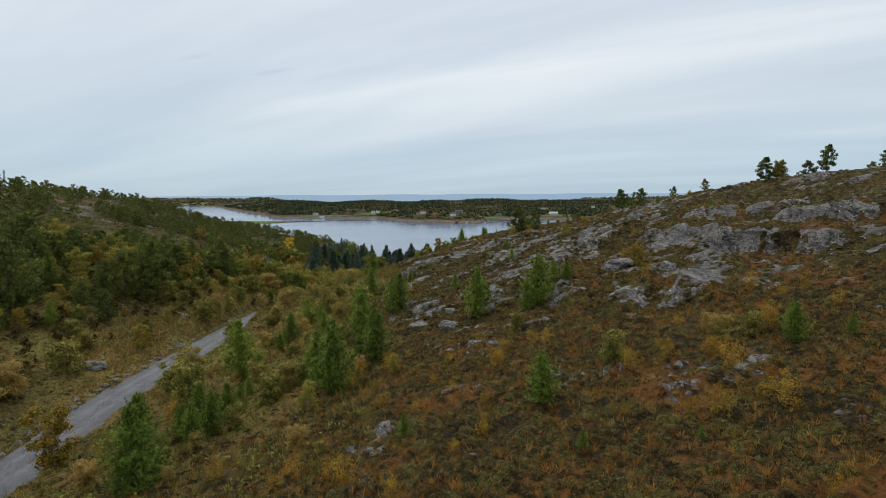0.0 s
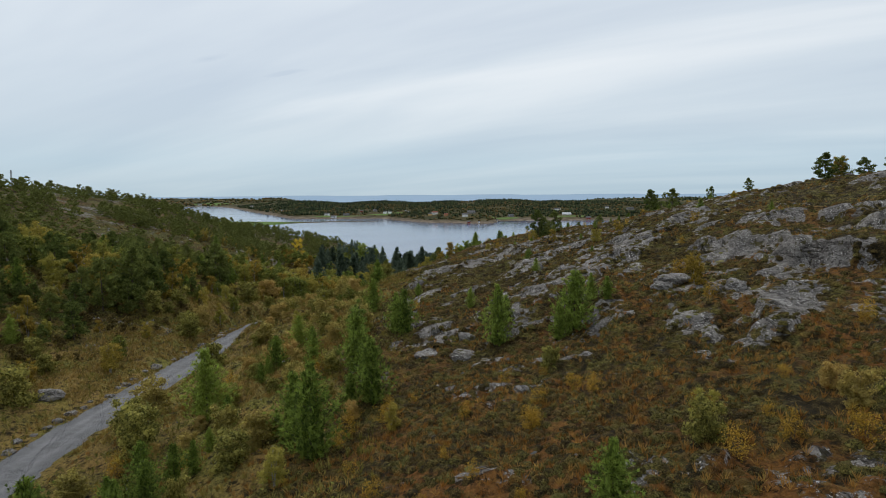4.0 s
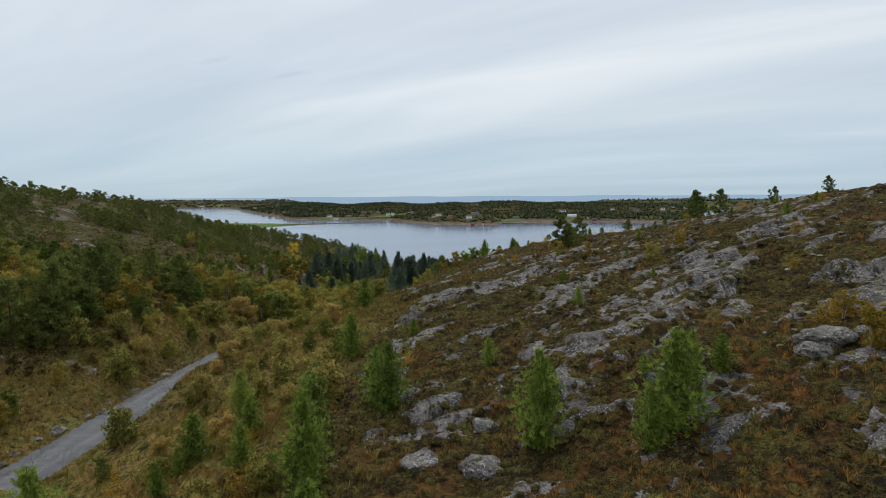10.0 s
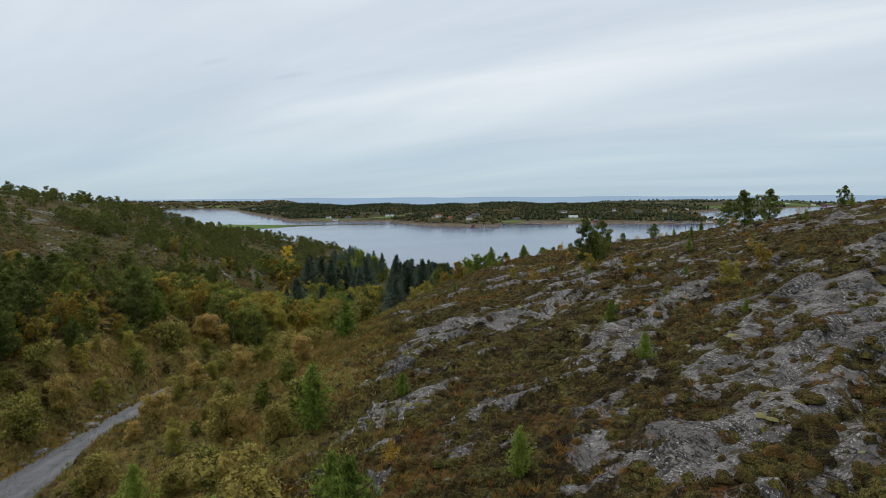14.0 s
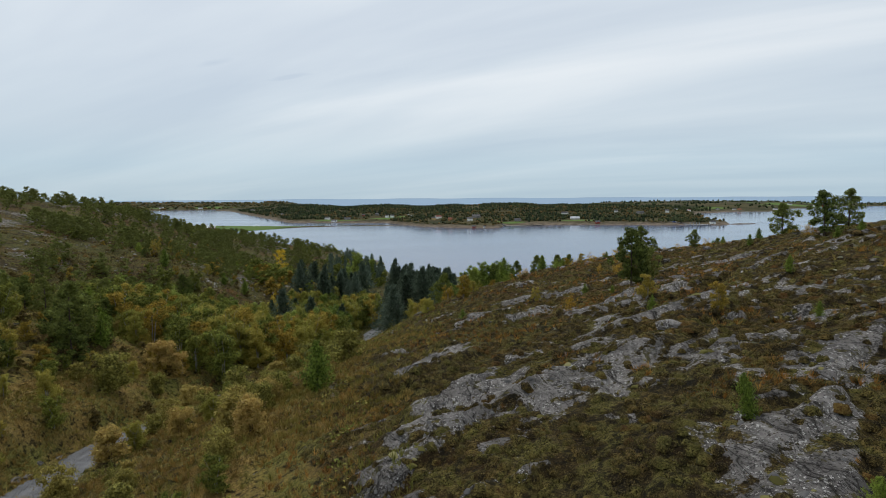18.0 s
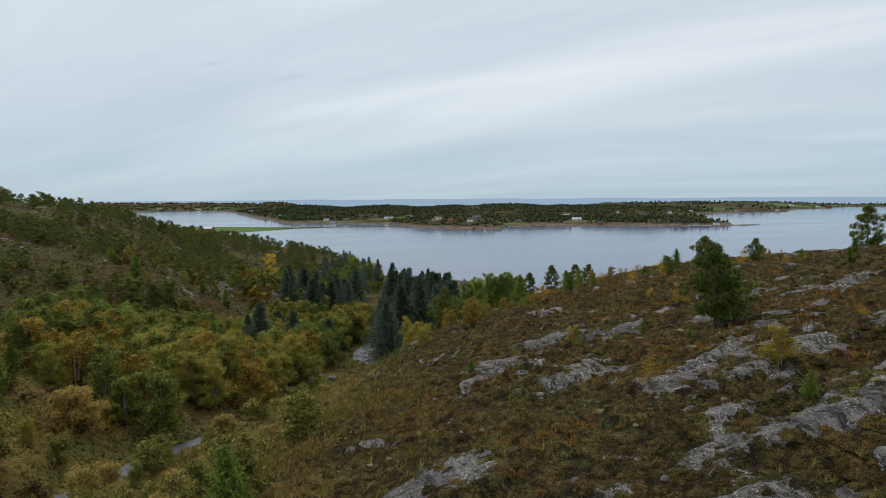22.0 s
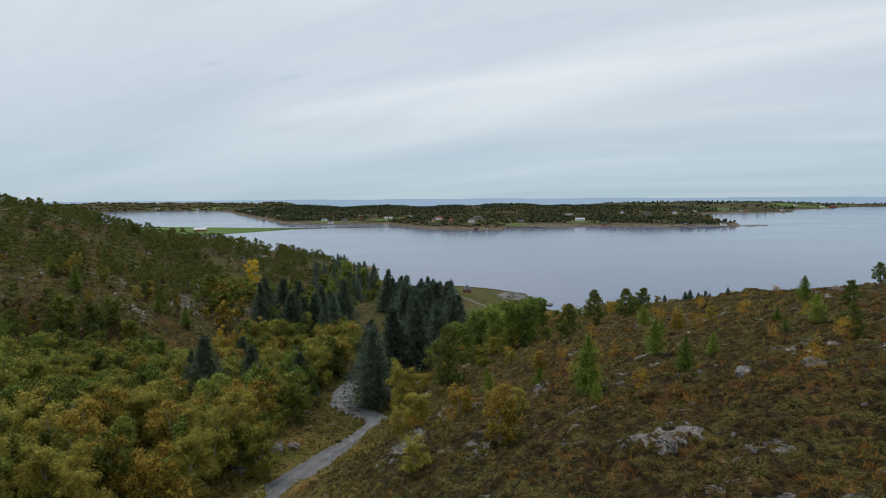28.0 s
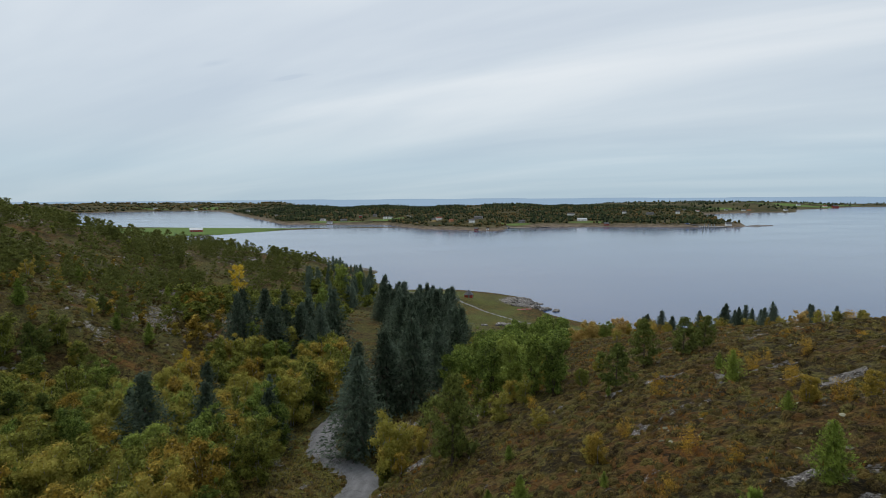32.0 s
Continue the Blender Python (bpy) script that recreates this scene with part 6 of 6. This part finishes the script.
hx, hy = where(52000, lambda x, y: (share_at(R0, x, y) < 0.50) & (share_at(S0, x, y) < 0.6) & (x > -14) & (x < 36) & (y < 165) & (fbm(x / 4, y / 4, 271, 3) > -0.9 + 0.66 * smooth(62, 44, y)))
mounds("heather", "low brown-green heather bushes covering the ridge", hx, hy, RNG.uniform(0.16, 0.44, len(hx)), 0.46, 20, 0.085)
hx, hy = where(22000, lambda x, y: (share_at(R0, x, y) < 0.52) & (share_at(S0, x, y) < 0.6) & ((x <= -14) | (x >= 36) | (y >= 165)))
mounds("outer_heather", "brown heather bushes on the outer slopes", hx, hy, RNG.uniform(0.25, 0.65, len(hx)), 0.5, 7, 0.12)
qx, qy = where(24000, lambda x, y: (share_at(R0, x, y) >= 0.48) & (fbm(x / 2.0 + y / 6, y / 1.4, 233, 3) > 0.04) & (y < 165))
mounds("heather_patches", "small heather patches on ledges of the bare rock", qx, qy, RNG.uniform(0.14, 0.40, len(qx)), 0.5, 22, 0.075)
kx, ky = RNG.uniform(-165, -50, 9000), RNG.uniform(60, 430, 9000)
ok = (share_at(D0, kx, ky) < 0.05) & (fbm(kx / 8, ky / 8, 261, 3) > -0.1) & free_ground(kx, ky)
mounds("hillside_heather", "dark brown heather and dwarf shrubs on the western hill", kx[ok], ky[ok], RNG.uniform(0.4, 1.3, int(ok.sum())), 0.5, 6, 0.22)
kx, ky = RNG.uniform(-150, -55, 1500), RNG.uniform(70, 420, 1500)
ok = (fbm(kx / 10, ky / 10, 263, 3) > 0.06) & free_ground(kx, ky)
cushions("hillside_stones", "pale grey stones and scree on the western hill", kx[ok], ky[ok], RNG.uniform(0.2, 0.9, int(ok.sum())), 0.55, LICHEN_STONE, 6)
gx, gy = where(52000, lambda x, y: (share_at(R0, x, y) < 0.48) & (fbm(x / 5, y / 4, 211, 3) + 0.22 * share_at(U0, x, y) + 0.34 * smooth(60, 40, y) > 0.24))
clumps("rusty_grass", "rust-coloured autumn grass tufts between the heather", gx, gy, RNG.uniform(0.22, 0.48, len(gx)), 0.7, 1.0, 14, 0.045, RUSTY)
sx, sy = where(24000, lambda x, y: (share_at(R0, x, y) < 0.46) & (fbm(x / 7, y / 7, 221, 3) + 0.30 * smooth(2, -18, x) > 0.24))
clumps("olive_grass", "olive and straw-coloured grass tufts on the slopes", sx, sy, RNG.uniform(0.2, 0.42, len(sx)), 0.7, 1.0, 14, 0.045, STRAW)
# the ochre grass bank between the road and the ridge
BANK = cover_material("ochre_grass", [(0.0, (0.15, 0.105, 0.028)), (0.5, (0.33, 0.215, 0.064)), (1.0, (0.48, 0.33, 0.11))], [(0.15, 0.52, 0.62, (0.25, 0.225, 0.05))])
bx, by = RNG.uniform(-50, -4, 60000), RNG.uniform(56, 205, 60000)
ok = (share_at(D0, bx, by) < 0.05) & (share_at(R0, bx, by) < 0.5) & (bx < -6 - 0.06 * (by - 90) + 5 * fbm(bx / 9, by / 9, 247, 2)) & ((by > 84) | (bx < -9)) & (bx > -48 + 0.12 * np.maximum(0, by - 130)) & (fbm(bx / 7, by / 7, 249, 3) > -0.22 + 0.8 * smooth(125, 150, by))
clumps("bank_grass", "ochre autumn grass on the bank above the road", bx[ok], by[ok], RNG.uniform(0.25, 0.55, int(ok.sum())), 0.6, 1.0, 12, 0.05, BANK)
# low shrubs and tall grass filling the valley and the western slope
vx, vy = RNG.uniform(-120, -6, 7000), RNG.uniform(20, 330, 7000)
ok = (share_at(D0, vx, vy) < 0.05) & (fbm(vx / 12, vy / 12, 241, 3) > -0.2) & (vx < -6 - 0.05 * (vy - 60)) & ((share_at(S0, vx, vy) < 0.5) | (vx < -42))
vx, vy = vx[ok], vy[ok]
heap = Heap()
heap.leaves(np.repeat(np.stack([vx, vy, height_at(vx, vy) + 0.35], 1), 44, 0) + RNG.normal(size=(len(vx) * 44, 3)) * [0.5, 0.5, 0.26], 0.10)
lv, lf = heap.arrays()
tagged(new("low_shrubs", from_arrays("low_shrubs", lv, lf, SCRUB, smooth_faces=False)), "low brown and olive scrub over the valley floor", "scrub", kind="stuff")
tx, ty = RNG.uniform(-80, -4, 34000), RNG.uniform(20, 250, 34000)
ok = (share_at(D0, tx, ty) < 0.05) & (fbm(tx / 6, ty / 6, 243, 3) > -0.25)
clumps("valley_grass", "long olive and straw grass in the valley", tx[ok], ty[ok], RNG.uniform(0.25, 0.6, int(ok.sum())), 0.6, 1.0, 9, 0.07, STRAW)
mx, my = where(9000, lambda x, y: (share_at(R0, x, y) > 0.50) & (fbm(x / 4, y / 4, 231, 3) > 0.06))
cushions("moss", "yellow-green moss cushions on the rock", mx, my, RNG.uniform(0.10, 0.34, len(mx)), 0.30, MOSS)
lx, ly = where(9000, lambda x, y: (share_at(R0, x, y) < 0.5) & (fbm(x / 2.4, y / 1.8, 281, 3) > 0.30) & (x > -8) & (y > 60) & (y < 175))
cushions("lichen", "pale grey-green reindeer lichen among the heather", lx, ly, RNG.uniform(0.12, 0.30, len(lx)), 0.30, LICHEN)
px, py = where(2600, lambda x, y: share_at(R0, x, y) > 0.25)
cushions("stones", "loose grey stones among heather and rock", px, py, RNG.uniform(0.06, 0.22, len(px)) , 0.6, STONE, 6)
